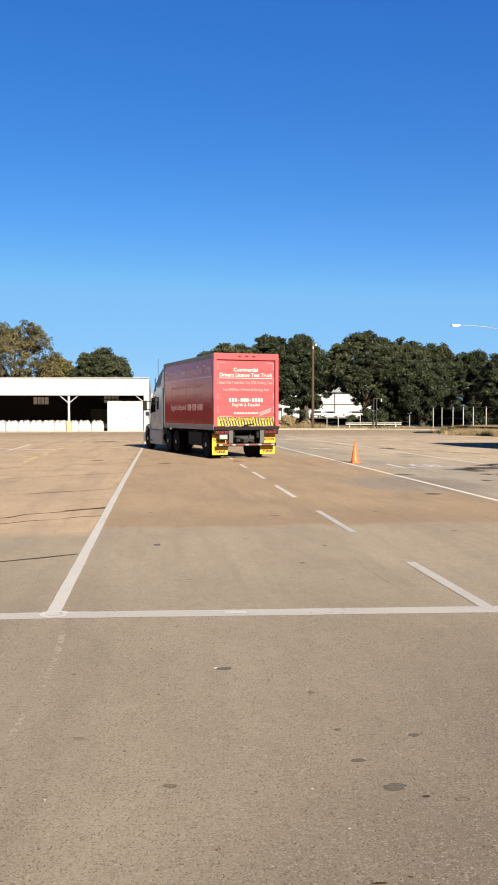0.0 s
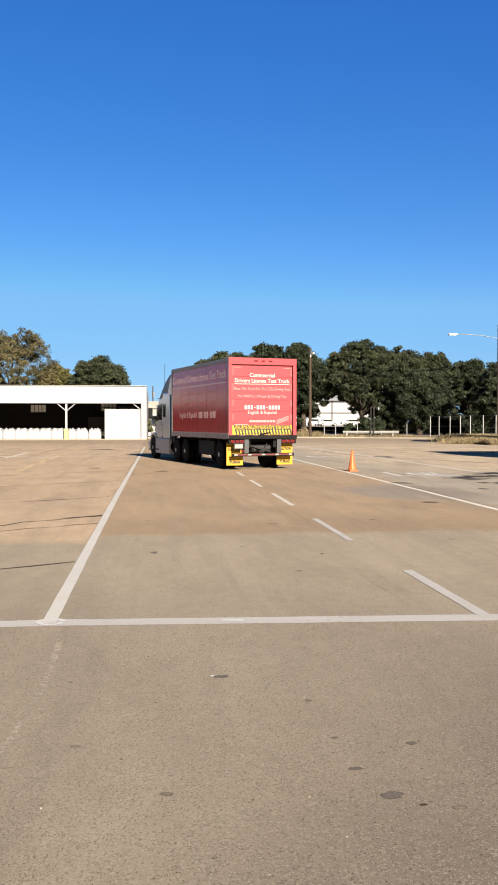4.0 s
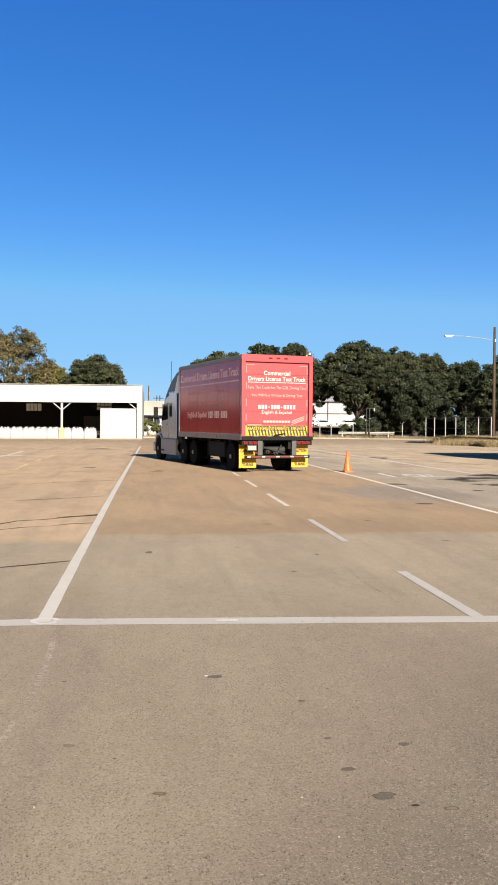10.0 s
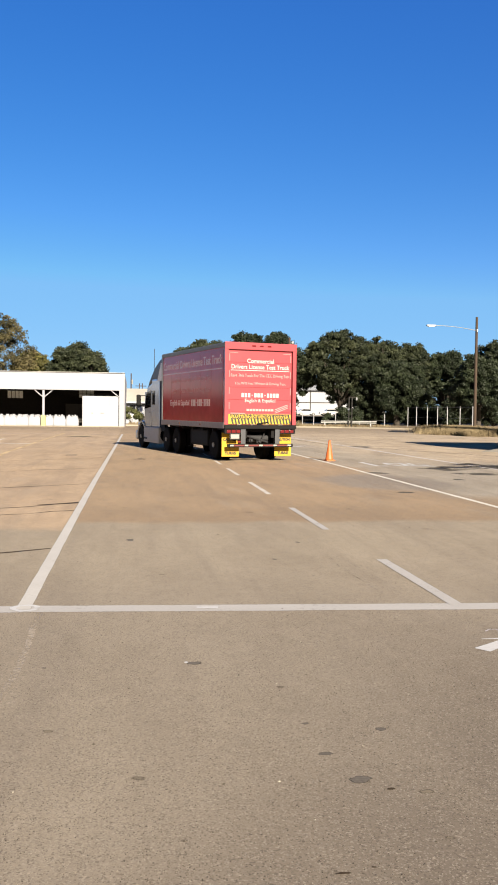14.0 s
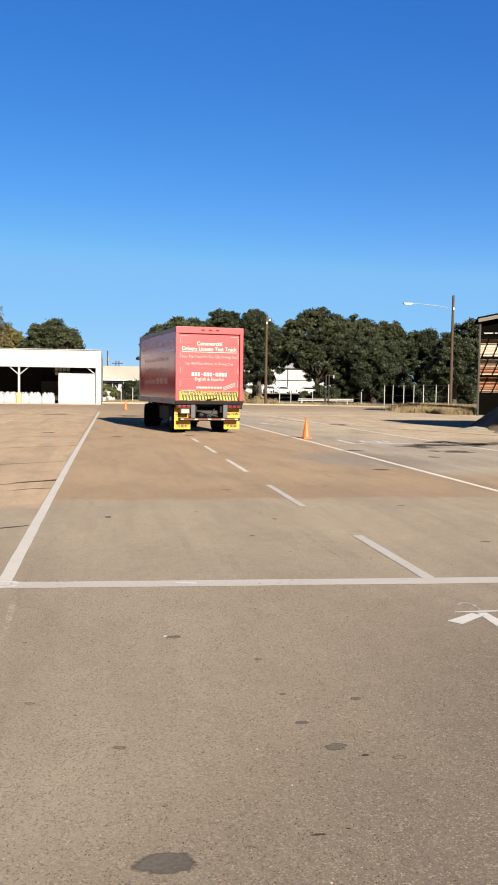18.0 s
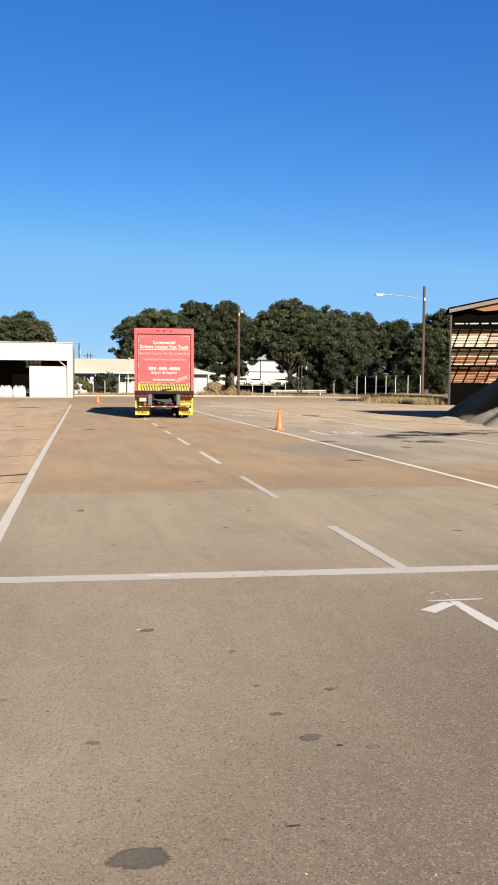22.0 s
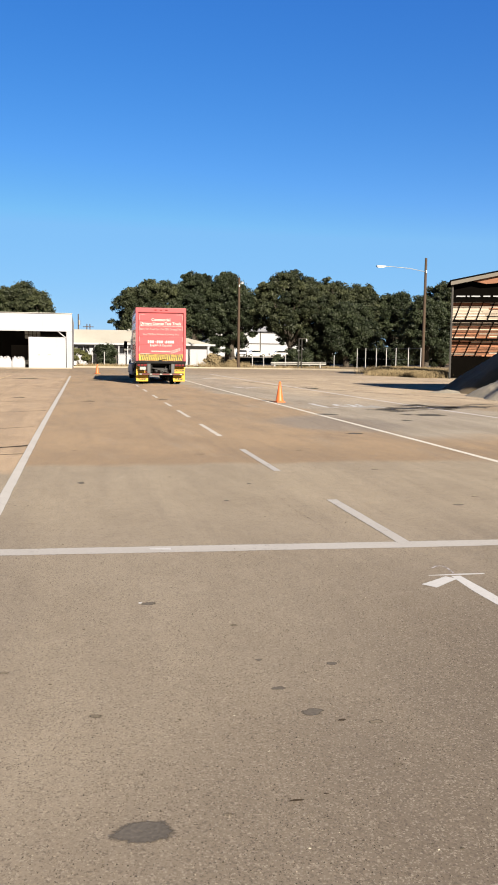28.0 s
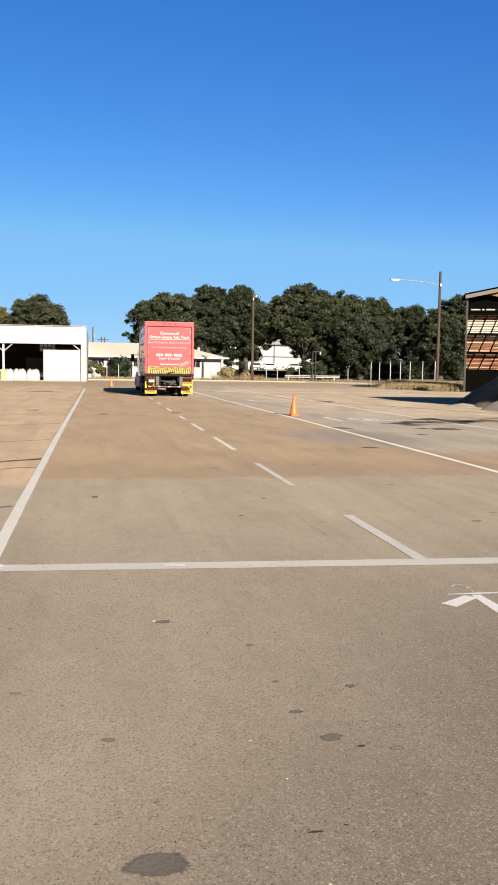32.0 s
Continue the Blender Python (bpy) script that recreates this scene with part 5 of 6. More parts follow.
# ---- trees ----
def leaf_mesh(name, lobes, count, size, seed, material, per=400):
    """A crown of many small leaf sprays in uneven lobes; each spray is a bent quad."""
    rs = np.random.RandomState(seed)
    cs = np.array([l[:3] for l in lobes], float)
    rr = np.array([l[3:] for l in lobes], float)
    wt = (rr[:, 0] * rr[:, 1] + rr[:, 0] * rr[:, 2] + rr[:, 1] * rr[:, 2])
    count, size, per = int(count * 1.6), size * 0.85, int(per * 1.15)
    # each lobe breaks into round clumps on its skin, and each clump carries its leaves on its outside
    P, O, tone = [], [], []
    which = rs.choice(len(lobes), count // per + 1, p=wt / wt.sum())
    lobe_tone = rs.rand(len(lobes))
    for k in which:
        d = rs.normal(size=3)
        d /= np.linalg.norm(d)
        d[2] = abs(d[2]) if rs.rand() < 0.35 else d[2]
        c = cs[k] + rr[k] * d * (0.45 + 0.5 * rs.rand() ** 0.5)
        q = rs.normal(size=(per, 3))
        q /= np.linalg.norm(q, axis=1)[:, None]
        R_ = rr[k].mean() * (0.3 + 0.3 * rs.rand()) * (0.4 + 0.65 * rs.rand(per) + 0.35 * (rs.rand(per) > 0.88))[:, None]
        P.append(c + q * R_ * np.array([1.15, 1.15, 0.85]))
        O.append(q)
        tone.append(np.full(per, 0.55 * lobe_tone[k] + 0.45 * rs.rand()))
    P, O = np.concatenate(P), np.concatenate(O)
    n = len(P)
    nn = O + 0.8 * rs.normal(size=(n, 3))
    u = np.cross(nn, rs.normal(size=(n, 3)))
    u /= np.linalg.norm(u, axis=1)[:, None]
    w = np.cross(nn, u)
    w /= np.linalg.norm(w, axis=1)[:, None]
    s = size * (0.6 + 0.8 * rs.rand(n))[:, None]
    a, b = u * s, w * s * 0.6
    nrm = -np.cross(u, w) * s * 0.2
    V = np.stack([P - a, P + b + nrm, P + a, P - b + nrm], 1).reshape(-1, 3)
    me = bpy.data.meshes.new(name)
    me.vertices.add(len(V))
    me.vertices.foreach_set("co", V.ravel())
    F = np.arange(4 * n).reshape(n, 4)
    T = np.concatenate([F[:, [0, 1, 2]], F[:, [0, 2, 3]]], 1).reshape(-1)
    me.loops.add(len(T))
    me.loops.foreach_set("vertex_index", T)
    me.polygons.add(2 * n)
    me.polygons.foreach_set("loop_start", np.arange(0, 6 * n, 3))
    me.update(calc_edges=True)
    me.attributes.new("tone", "FLOAT", "POINT").data.foreach_set("value", np.repeat(np.concatenate(tone), 4))
    me.materials.append(material)
    return me


def tree(name, x, y, lobes, count, size, seed, material, label, trunk=0.4, group="oaks behind the lot", z0=2.2, per=400):
    """lobes: centre and radii in metres from the tree's foot."""
    t = thing(name, pose(x, y, 0), label, "tree", group)
    rnd = random.Random(seed)
    bm = bmesh.new()
    lean = (rnd.uniform(-.4, .4), rnd.uniform(-.4, .4))
    top = Vector((lean[0], lean[1], z0 + 0.6))
    rod(bm, (0, 0, 0), (lean[0] * 0.4, lean[1] * 0.4, z0 * 0.5), trunk * 1.15, 10, trunk * 0.9)
    rod(bm, (lean[0] * 0.4, lean[1] * 0.4, z0 * 0.5), top, trunk * 0.9, 10, trunk * 0.75)
    part("trunk", bm, M["bark"], t, smooth=True)
    for l in lobes[::9]:
        bm = bmesh.new()
        c = Vector(l[:3])
        mid = top.lerp(c, 0.5) + Vector((rnd.uniform(-.5, .5), rnd.uniform(-.5, .5), 0.3))
        rod(bm, top - Vector((0, 0, 0.3)), mid, trunk * 0.5, 7, trunk * 0.3)
        rod(bm, mid, c, trunk * 0.3, 6, trunk * 0.1)
        for _ in range(3):
            e = c + Vector((rnd.uniform(-1, 1) * l[3], rnd.uniform(-1, 1) * l[4], rnd.uniform(-0.3, 0.9) * l[5])) * 0.8
            rod(bm, mid.lerp(c, rnd.uniform(0.3, 1)), e, trunk * 0.12, 5, trunk * 0.03)
        part("limb", bm, M["bark"], t)
    ob = new("crown", leaf_mesh("crown", lobes, count, size, seed, material, per))
    ob.parent = t
    return t


def lobes_for(w, h, base, seed, size=1.15, share=0.22, density=1.0):
    """Small round lobes over a broad dome of that width and height, a share of them inside it."""
    r = random.Random(seed)
    ph = [r.uniform(0, 6.28) for _ in range(4)]
    out = []
    for i in range(int(density * (20 + 1.7 * w * (h - base) / size ** 2))):
        rad = size * r.uniform(0.7, 1.2)
        a, f = r.uniform(0, 2 * math.pi), r.random() ** 0.7
        swell = 1 + 0.08 * math.sin(2 * a + ph[0]) + 0.07 * math.sin(3 * a + 4 * f + ph[1]) + 0.05 * math.sin(7 * f + ph[2])
        wide = math.sqrt(max(0.0, 1 - f ** 4.0)) * (0.8 + 0.2 * min(1, f / 0.25)) * swell
        if r.random() < share:
            wide *= r.uniform(0.2, 0.8)
        peak = 1 + 0.04 * math.sin(3 * a + ph[3])
        out.append(((w / 2 - rad) * wide * math.cos(a), (w / 2 - rad) * wide * math.sin(a) * 0.85, base + rad * 0.8 + f * peak * (h - base - 2.1 * rad), rad, rad, rad * 0.88))
    return out


OAK = M["oak_leaf"]
DULL = M["oak_leaf_dull"]
BEHIND = "trees behind the warehouse"
tree("oak_tree", 9.6, 119, lobes_for(11.6, 12.1, 2.4, 11), 66000, 0.135, 11, DULL, "broad dull-green live oak behind the bungalow", per=150)
tree("oak_tree", 15.9, 120, lobes_for(8.6, 13.5, 1.6, 12), 56000, 0.135, 12, OAK, "tall dark live oak behind the bungalow", per=150)
tree("oak_tree", 20.5, 119, lobes_for(6.6, 13.4, 1.6, 27) + [(-2.2 + 0.6 * k, -1.5, 2.0 + 0.7 * (k % 3), 1.0, 1.0, 0.9) for k in range(6)], 46000, 0.135, 27, OAK, "tall dark live oak behind a street lamp", per=150)
tree("oak_tree", 21.0, 117, [(q[0] + 1.5, *q[1:]) for q in lobes_for(5.4, 11.2, 3.9, 13)] + [(-0.7 + 0.55 * k, -1.2, 3.5 + 0.25 * (k % 3), 0.9, 0.9, 0.8) for k in range(6)], 26000, 0.135, 13, OAK, "dark live oak beside a street lamp", per=150)
tree("oak_tree", 29.3, 116, [q for q in lobes_for(13.4, 13.3, 2.0, 14) if q[2] - q[3] > 1.0 - 0.92 * q[0]] + [(-0.4 - 0.42 * k, -1.0 + 0.3 * (k % 3), 2.5 + 0.42 * k + 0.3 * (k % 2), 0.95, 0.95, 0.85) for k in range(8)], 84000, 0.135, 14, DULL, "broad rounded live oak behind the guard rail", per=150)
tree("oak_tree", 34.7, 117, lobes_for(12.6, 12.5, 1.2, 15), 72000, 0.135, 15, DULL, "broad live oak behind the post fence", per=150)
tree("oak_tree", 35.4, 110, lobes_for(8.6, 9.2, 1.0, 16), 51000, 0.135, 16, OAK, "dark live oak behind the post fence", per=150)
tree("oak_tree", 40.0, 117, lobes_for(6.4, 12.2, 1.2, 28), 32000, 0.135, 28, DULL, "upright live oak behind the post fence", per=150)
tree("oak_tree", 45.0, 117, lobes_for(10.2, 11.3, 1.0, 17), 48000, 0.135, 17, OAK, "dark live oak behind the post fence", per=150)
tree("oak_tree", 52.0, 116, lobes_for(10.0, 12.8, 1.0, 18), 54000, 0.135, 18, DULL, "dull-green live oak behind the fence", per=150)
tree("oak_tree", 42.0, 98.5, lobes_for(7.6, 9.1, 0.6, 19, 1.0), 45000, 0.125, 19, OAK, "dark live oak beside the lamp pole", per=150)
tree("oak_tree", 60.5, 116, lobes_for(10.0, 13.0, 1.0, 20), 39000, 0.15, 20, OAK, "dark live oak behind the shed", per=150)
tree("oak_tree", -7.85, 118, lobes_for(8.2, 11.1, 3.0, 21), 54000, 0.135, 21, DULL, "rounded live oak behind the warehouse", per=150)
tree("oak_tree", -13.8, 118, lobes_for(5.6, 9.9, 4.0, 22, 1.0), 24000, 0.135, 22, M["yellow_leaf"], "yellowing tree behind the warehouse", group=BEHIND, per=110)
tree("autumn_tree", -19.6, 116, lobes_for(13.6, 15.0, 4.5, 23, 1.3, 0.1, 0.62), 18000, 0.14, 23, M["autumn_leaf"], "thin-leaved autumn tree behind the warehouse", group=BEHIND, trunk=0.35, z0=5, per=60)


def shrub(name, x, y, w, h, count, seed, material, label, size=0.12):
    t = thing(name, pose(x, y, 0), label, "shrub")
    rnd = random.Random(seed)
    for i in range(5):
        bm = bmesh.new()
        rod(bm, (0, 0, 0), (rnd.uniform(-.4, .4) * w, rnd.uniform(-.3, .3) * w, h * 0.7), 0.03, 5, 0.01)
        part("stem", bm, M["bark"], t)
    ob = new("foliage", leaf_mesh("foliage", [(rnd.uniform(-.25, .25) * w, rnd.uniform(-.2, .2) * w, h * rnd.uniform(.35, .6), w * .3, w * .3, h * .4) for _ in range(5)], count, size, seed, material))
    ob.parent = t
    return t


shrub("shrub", 3.0, 101.6, 3.0, 2.5, 9000, 31, OAK, "rounded dark green shrub before the bungalow")
shrub("shrub", -0.2, 99.0, 1.6, 2.0, 3000, 32, M["shrub_leaf"], "sparse yellow-green shrub beside the yard fence")
shrub("shrub", 0.9, 100.5, 1.2, 1.7, 2000, 33, M["shrub_leaf"], "sparse yellow-green shrub beside the yard fence")
shrub("shrub", 15.0, 95.2, 2.6, 1.6, 6000, 34, M["dry_grass"], "tall tussock of straw-coloured grass by the fence")
shrub("shrub", 17.0, 95.8, 1.6, 1.0, 2600, 35, M["dry_grass"], "low tussock of straw-coloured grass by the fence")
shrub("shrub", 23.3, 99.5, 1.2, 2.2, 2000, 36, OAK, "small dark shrub behind the guard rail")
shrub("shrub", 26.9, 99.0, 1.8, 2.6, 2800, 37, OAK, "small shrub behind the guard rail")


rnd = random.Random(77)
for i in range(10):
    shrub("shrub", 29.9 + 2.85 * i, 112.5 + rnd.uniform(-1.5, 1.5), 4.2, rnd.uniform(2.2, 3.4), 6000, 60 + i, OAK, "dark undergrowth shrub beneath the oaks", 0.14)


def grass_band(name, lo, hi, width, h, count, seed, label):
    """Standing dry grass along a line: many thin blades."""
    rs = np.random.RandomState(seed)
    a, c = np.array(lo, float), np.array(hi, float)
    d = (c - a) / np.linalg.norm(c - a)
    nn = np.array([-d[1], d[0]])
    q = a + rs.rand(count, 1) * (c - a) + nn * rs.normal(size=(count, 1)) * width * 0.4
    base = np.concatenate([q, np.zeros((count, 1))], 1)
    tall = h * (0.5 + 0.7 * rs.rand(count))[:, None] * np.array([[0, 0, 1]]) + rs.normal(size=(count, 3)) * h * 0.22 * np.array([1, 1, 0])
    w = rs.normal(size=(count, 3)) * np.array([1, 1, 0]) * 0.008
    V = np.stack([base - w, base + w, base + tall], 1).reshape(-1, 3)
    me = bpy.data.meshes.new(name)
    me.from_pydata(V.tolist(), [], np.arange(3 * count).reshape(-1, 3).tolist())
    me.materials.append(M["dry_grass"])
    me.attributes.new("tone", "FLOAT", "POINT").data.foreach_set("value", np.repeat(0.35 + 0.75 * rs.rand(count), 3))
    return tagged(new(name, me), label, "grass", kind="stuff")


grass_band("dry_grass", (25.6, 62), (31.5, 80), 3.2, 0.56, 80000, 41, "tall dry straw-coloured grass along the fence")
grass_band("dry_grass", (24.5, 60.5), (27.5, 60.5), 1.6, 0.5, 16000, 42, "tall dry straw-coloured grass by the pole")
grass_band("dry_grass", (13, 94), (19, 95), 2.0, 0.7, 4000, 43, "tall dry straw-coloured grass by the kerb")
grass_band("dry_grass", (-0.5, 97.5), (13, 97.5), 2.6, 0.35, 5000, 44, "short dry grass before the bungalow")
grass_band("dry_grass", (19, 97), (31, 99), 2.0, 0.3, 3500, 45, "short dry grass round the guard rail")


# ---- truck ----
TW, TL, ZB, ZT = 2.59, 7.22, 1.09, 3.94


def wheel(parent, x, y, r, w, dual=False):
    """A wheel of its own in the thing's space, turning round x: tyre, rim, hub."""
    wt = new("wheel")
    wt.parent = parent
    wt.matrix_basis = pose(x, y, r)
    sgn = -1 if x < 0 else 1
    for k in ((0, -sgn * (w + 0.06)) if dual else (0,)):
        bm = bmesh.new()
        lathe(bm, [(r * 0.58, k - w / 2), (r * 0.9, k - w / 2), (r * 0.98, k - w * 0.42), (r, k - w * 0.3), (r, k + w * 0.3), (r * 0.98, k + w * 0.42), (r * 0.9, k + w / 2), (r * 0.58, k + w / 2)], 32)
        part("tyre", bm, M["tyre"], wt, smooth=False)
    bm = bmesh.new()
    lathe(bm, [(r * 0.1, -w * 0.2), (r * 0.57, -w * 0.48), (r * 0.57, w * 0.48), (r * 0.5, w * 0.46), (r * 0.42, w * 0.1 * sgn), (r * 0.1, w * 0.1 * sgn)], 24)
    part("rim", bm, M["silver"], wt)
    bm = bmesh.new()
    rod(bm, (sgn * w * 0.1, 0, 0), (sgn * w * 0.62, 0, 0), r * 0.2, 14, r * 0.16)
    part("hub", bm, M["rail_grey"], wt)
    for i in range(8):
        a = i * math.pi / 4
        bm = bmesh.new()
        rod(bm, (sgn * w * 0.08, r * 0.33 * math.cos(a), r * 0.33 * math.sin(a)), (sgn * w * 0.3, r * 0.33 * math.cos(a), r * 0.33 * math.sin(a)), 0.018, 6)
        part("wheel_nut", bm, M["steel"], wt)
    return wt


def bars(name, x0, x1, z, h, n, mk, material, parent, label, gap=0.18):
    """Writing that is not spelt out: a row of plain bars."""
    step_ = (x1 - x0) / n
    for i in range(n):
        part(name, mk(x0 + step_ * (i + 0.5), z, step_ * (1 - gap), h), material, parent, label)


def trailer():
    t = thing("box_trailer", pose(3.3, 31.2, 0), "red box trailer with white driving-test lettering", "trailer")
    hw = TW / 2
    box_ = part("body", box(bmesh.new(), (0, TL / 2 + 0.1, (ZB + 0.16 + ZT - 0.06) / 2), (TW - 0.06, TL - 0.24, ZT - ZB - 0.24), 0.01), M["red_side"], t, "glossy red sheet body")
    for sgn in (-1, 1):
        for i in range(6):
            y = 0.75 + i * 1.13
            part("side_panel", box(bmesh.new(), (sgn * (hw - 0.02), y + 0.02, 2.44), (0.02, 1.118, 2.5), 0.004), M["red_side"], box_)
        part("roof_rail", box(bmesh.new(), (sgn * (hw - 0.03), TL / 2, ZT - 0.1), (0.07, TL - 0.1, 0.13), 0.015), M["top_rail"], t, "dull grey aluminium top rail")
        part("bottom_rail", box(bmesh.new(), (sgn * (hw - 0.03), TL / 2, ZB + 0.1), (0.075, TL - 0.06, 0.2), 0.012), M["low_rail"], t, "dirty reddish-grey bottom rail")
        for y in (2.4, 4.8):
            part("marker_light", box(bmesh.new(), (sgn * (hw + 0.008), y, ZB + 0.1), (0.03, 0.1, 0.05), 0.008), M["lens_amber"], t)
        part("front_corner", box(bmesh.new(), (sgn * (hw - 0.05), TL - 0.08, 2.5), (0.1, 0.16, ZT - ZB - 0.1), 0.03), M["rail_grey"], t)
    part("roof", box(bmesh.new(), (0, TL / 2, ZT - 0.035), (TW - 0.08, TL - 0.1, 0.05), 0.01), M["roof_metal"], t)
    part("front_wall", box(bmesh.new(), (0, TL - 0.04, 2.5), (TW - 0.22, 0.08, ZT - ZB - 0.2)), M["roof_metal"], t)
    # rear frame
    for sgn in (-1, 1):
        part("rear_post", box(bmesh.new(), (sgn * (hw - 0.065), 0.07, (ZB + ZT) / 2 + 0.06), (0.13, 0.16, ZT - ZB - 0.13), 0.012), M["red"], t, "red rear frame post")
    part("rear_header", box(bmesh.new(), (0, 0.07, ZT - 0.12), (TW, 0.17, 0.24), 0.012), M["red"], t, "red rear header")
    for x in (-0.28, 0, 0.28):
        part("clearance_light", box(bmesh.new(), (x, -0.022, ZT - 0.11), (0.13, 0.03, 0.045), 0.008), M["lens_red"], t)
    part("rear_sill", box(bmesh.new(), (0, 0.05, ZB + 0.06), (TW, 0.22, 0.13), 0.012), M["chassis"], t, "dark steel rear sill")
    door = part("roller_door", box(bmesh.new(), (0, 0.12, 2.46), (2.3, 0.03, 2.5)), M["red"], t, "red roll-up rear door, shut")
    nz = 6
    for i in range(nz):
        z0, z1 = ZB + 0.14, ZT - 0.25
        dz = (z1 - z0) / nz
        part("door_panel", box(bmesh.new(), (0, 0.088, z0 + dz * (i + 0.5)), (2.3, 0.035, dz - 0.006), 0.006), M["red"], door)
    face = 0.066

    def rear(text, z, size, width, mat="white_decal"):
        lettering("lettering", text, size, Matrix.Translation((0, face, z)) @ Matrix.Rotation(radians(90), 4, "X"), M[mat], door, width)

    def rbar(x, z, w, h):
        return box(bmesh.new(), (x, face, z), (w, 0.003, h))

    rear("Commercial", 3.33, 0.2, 0.97)
    rear("Drivers License Test Truck", 3.135, 0.2, 2.1)
    part("underline", rbar(0, 3.02, 2.12, 0.018), M["white_decal"], door)
    rear("Rent This Truck For The CDL Driving Test", 2.85, 0.145, 2.12, "faded_decal")
    rear("You Will Pass Written & Driving Test", 2.59, 0.125, 1.85, "faded_decal")
    for i in range(12):
        dash = i in (3, 7)
        part("number_bar", rbar(-0.633 + 0.115 * i, 2.2, 0.05 if dash else 0.082, 0.03 if dash else 0.135), M["white_decal"], door, "white bar of lettering")
    rear("English & Español", 2.02, 0.16, 1.1)
    bars("small_bar", -0.5, 0.5, 1.71, 0.075, 9, rbar, M["faded_decal"], door, "pale bar of small lettering", 0.2)
    for i in range(3):
        part("corner_strip", box(bmesh.new(), (0.78, face, 1.70 + i * 0.055), (0.5, 0.003, 0.022), 0, Matrix.Rotation(radians(-20), 4, "Y")), M["faded_decal"], door)
    part("corner_strip", rbar(-0.8, 1.6, 0.5, 0.02), M["faded_decal"], door)
    for sgn in (-1, 1):
        part("corner_mark", rbar(sgn * 0.97, 3.6, 0.3, 0.022), M["edge_decal"], door)
        for z in (3.44, 2.9, 2.35, 1.85):
            part("edge_tape", rbar(sgn * 1.11, z, 0.026, 0.24), M["edge_decal"], door)
    # warning band with slanting stripes
    part("warning_band", box(bmesh.new(), (0, face - 0.001, 1.405), (2.26, 0.004, 0.33)), M["yellow_decal"], door, "yellow and black striped warning band")
    for i in range(19):
        x = -1.08 + i * 0.116
        b = bmesh.new()
        prism(b, [(x, 1.565), (x + 0.062, 1.565), (x + 0.142, 1.245), (x + 0.08, 1.245)], "y", face - 0.006, face - 0.003)
        part("stripe", b, M["black"], door)
    lettering("letter_outline", "CAUTION STUDENT DRIVER", 0.17, Matrix.Translation((0, face - 0.008, 1.475)) @ Matrix.Rotation(radians(90), 4, "X"), M["black"], door, 2.12, "black outline of the warning lettering", 0.02)
    lettering("lettering", "CAUTION STUDENT DRIVER", 0.15, Matrix.Translation((0, face - 0.011, 1.475)) @ Matrix.Rotation(radians(90), 4, "X"), M["yellow_decal"], door, 2.1)
    for i in range(9):
        part("tape", rbar(-1.0 + i * 0.25, 1.21, 0.16, 0.03), M["dull_tape"] if i % 2 else M["tape_red"], door)
    bm = bmesh.new()
    rod(bm, (-0.05, 0.04, 1.26), (0.3, 0.04, 1.31), 0.02, 8)
    rod(bm, (-0.1, 0.05, 1.24), (0.05, 0.05, 1.24), 0.035, 8)
    part("latch", bm, M["chassis"], door, "dark door latch")
    # side lettering and rule
    for sgn in (-1, 1):
        Rm = Matrix.Rotation(radians(90), 4, "X")
        Rz = Matrix.Rotation(radians(-90 if sgn < 0 else 90), 4, "Z")
        xs = sgn * (hw - 0.004)

        def side(text, z, size, width, y=TL / 2, mat="side_decal"):
            lettering("lettering", text, size, Matrix.Translation((xs, y, z)) @ Rz @ Rm, M[mat], box_, width)

        side("Commercial Drivers License Test Truck", 3.38, 0.42, 6.6, mat="side_title")
        part("rule", box(bmesh.new(), (xs, TL / 2, 3.08), (0.004, 6.7, 0.035)), M["side_title"], box_)
        side("Rent This Truck For The CDL Driving Test", 2.8, 0.24, 4.6)
        side("You Will Pass Written & Driving Test", 2.4, 0.24, 4.3)
        side("English & Español", 1.95, 0.3, 2.3, TL / 2 + (1.2 if sgn < 0 else -1.2), "side_title")
        for i in range(12):
            dash = i in (3, 7)
            part("number_bar", box(bmesh.new(), (xs, TL / 2 - sgn * (-0.25 - 0.17 * i), 1.95), (0.004, 0.07 if dash else 0.115, 0.04 if dash else 0.24)), M["side_title"], box_, "pale bar of lettering")
    # underride guard, lights, plate, flaps
    for sgn in (-1, 1):
        part("guard_post", box(bmesh.new(), (sgn * 0.62, 0.06, 0.82), (0.17, 0.14, 0.56), 0.015), M["guard_grey"], t, "dark grey steel guard upright")
    guard = part("underride_guard", box(bmesh.new(), (0, 0.0, 0.53), (2.36, 0.1, 0.11), 0.012), M["chassis"], t, "steel underride bar with reflective tape")
    for i in range(9):
        part("tape", box(bmesh.new(), (-1.04 + i * 0.26, -0.053, 0.535), (0.13 if i % 2 == 0 else 0.36, 0.004, 0.05)), M["tape_red"] if i % 2 else M["dull_tape"], guard)
    for sgn in (-1, 1):
        lb = part("light_box", box(bmesh.new(), (sgn * 0.98, 0.06, 1.0), (0.6, 0.12, 0.16), 0.012), M["chassis"], t)
        for k in range(3):
            part("tail_light", box(bmesh.new(), (sgn * (0.8 + 0.17 * k), -0.006, 1.0), (0.14, 0.03, 0.1), 0.02), M["lens_red"], lb)
        fl = part("mud_flap", box(bmesh.new(), (sgn * 0.96, 0.3, 0.55), (0.62, 0.02, 0.8), 0.008), M["yellow"], t, "yellow mud flap with black lettering")
        Rm = Matrix.Rotation(radians(90), 4, "X")
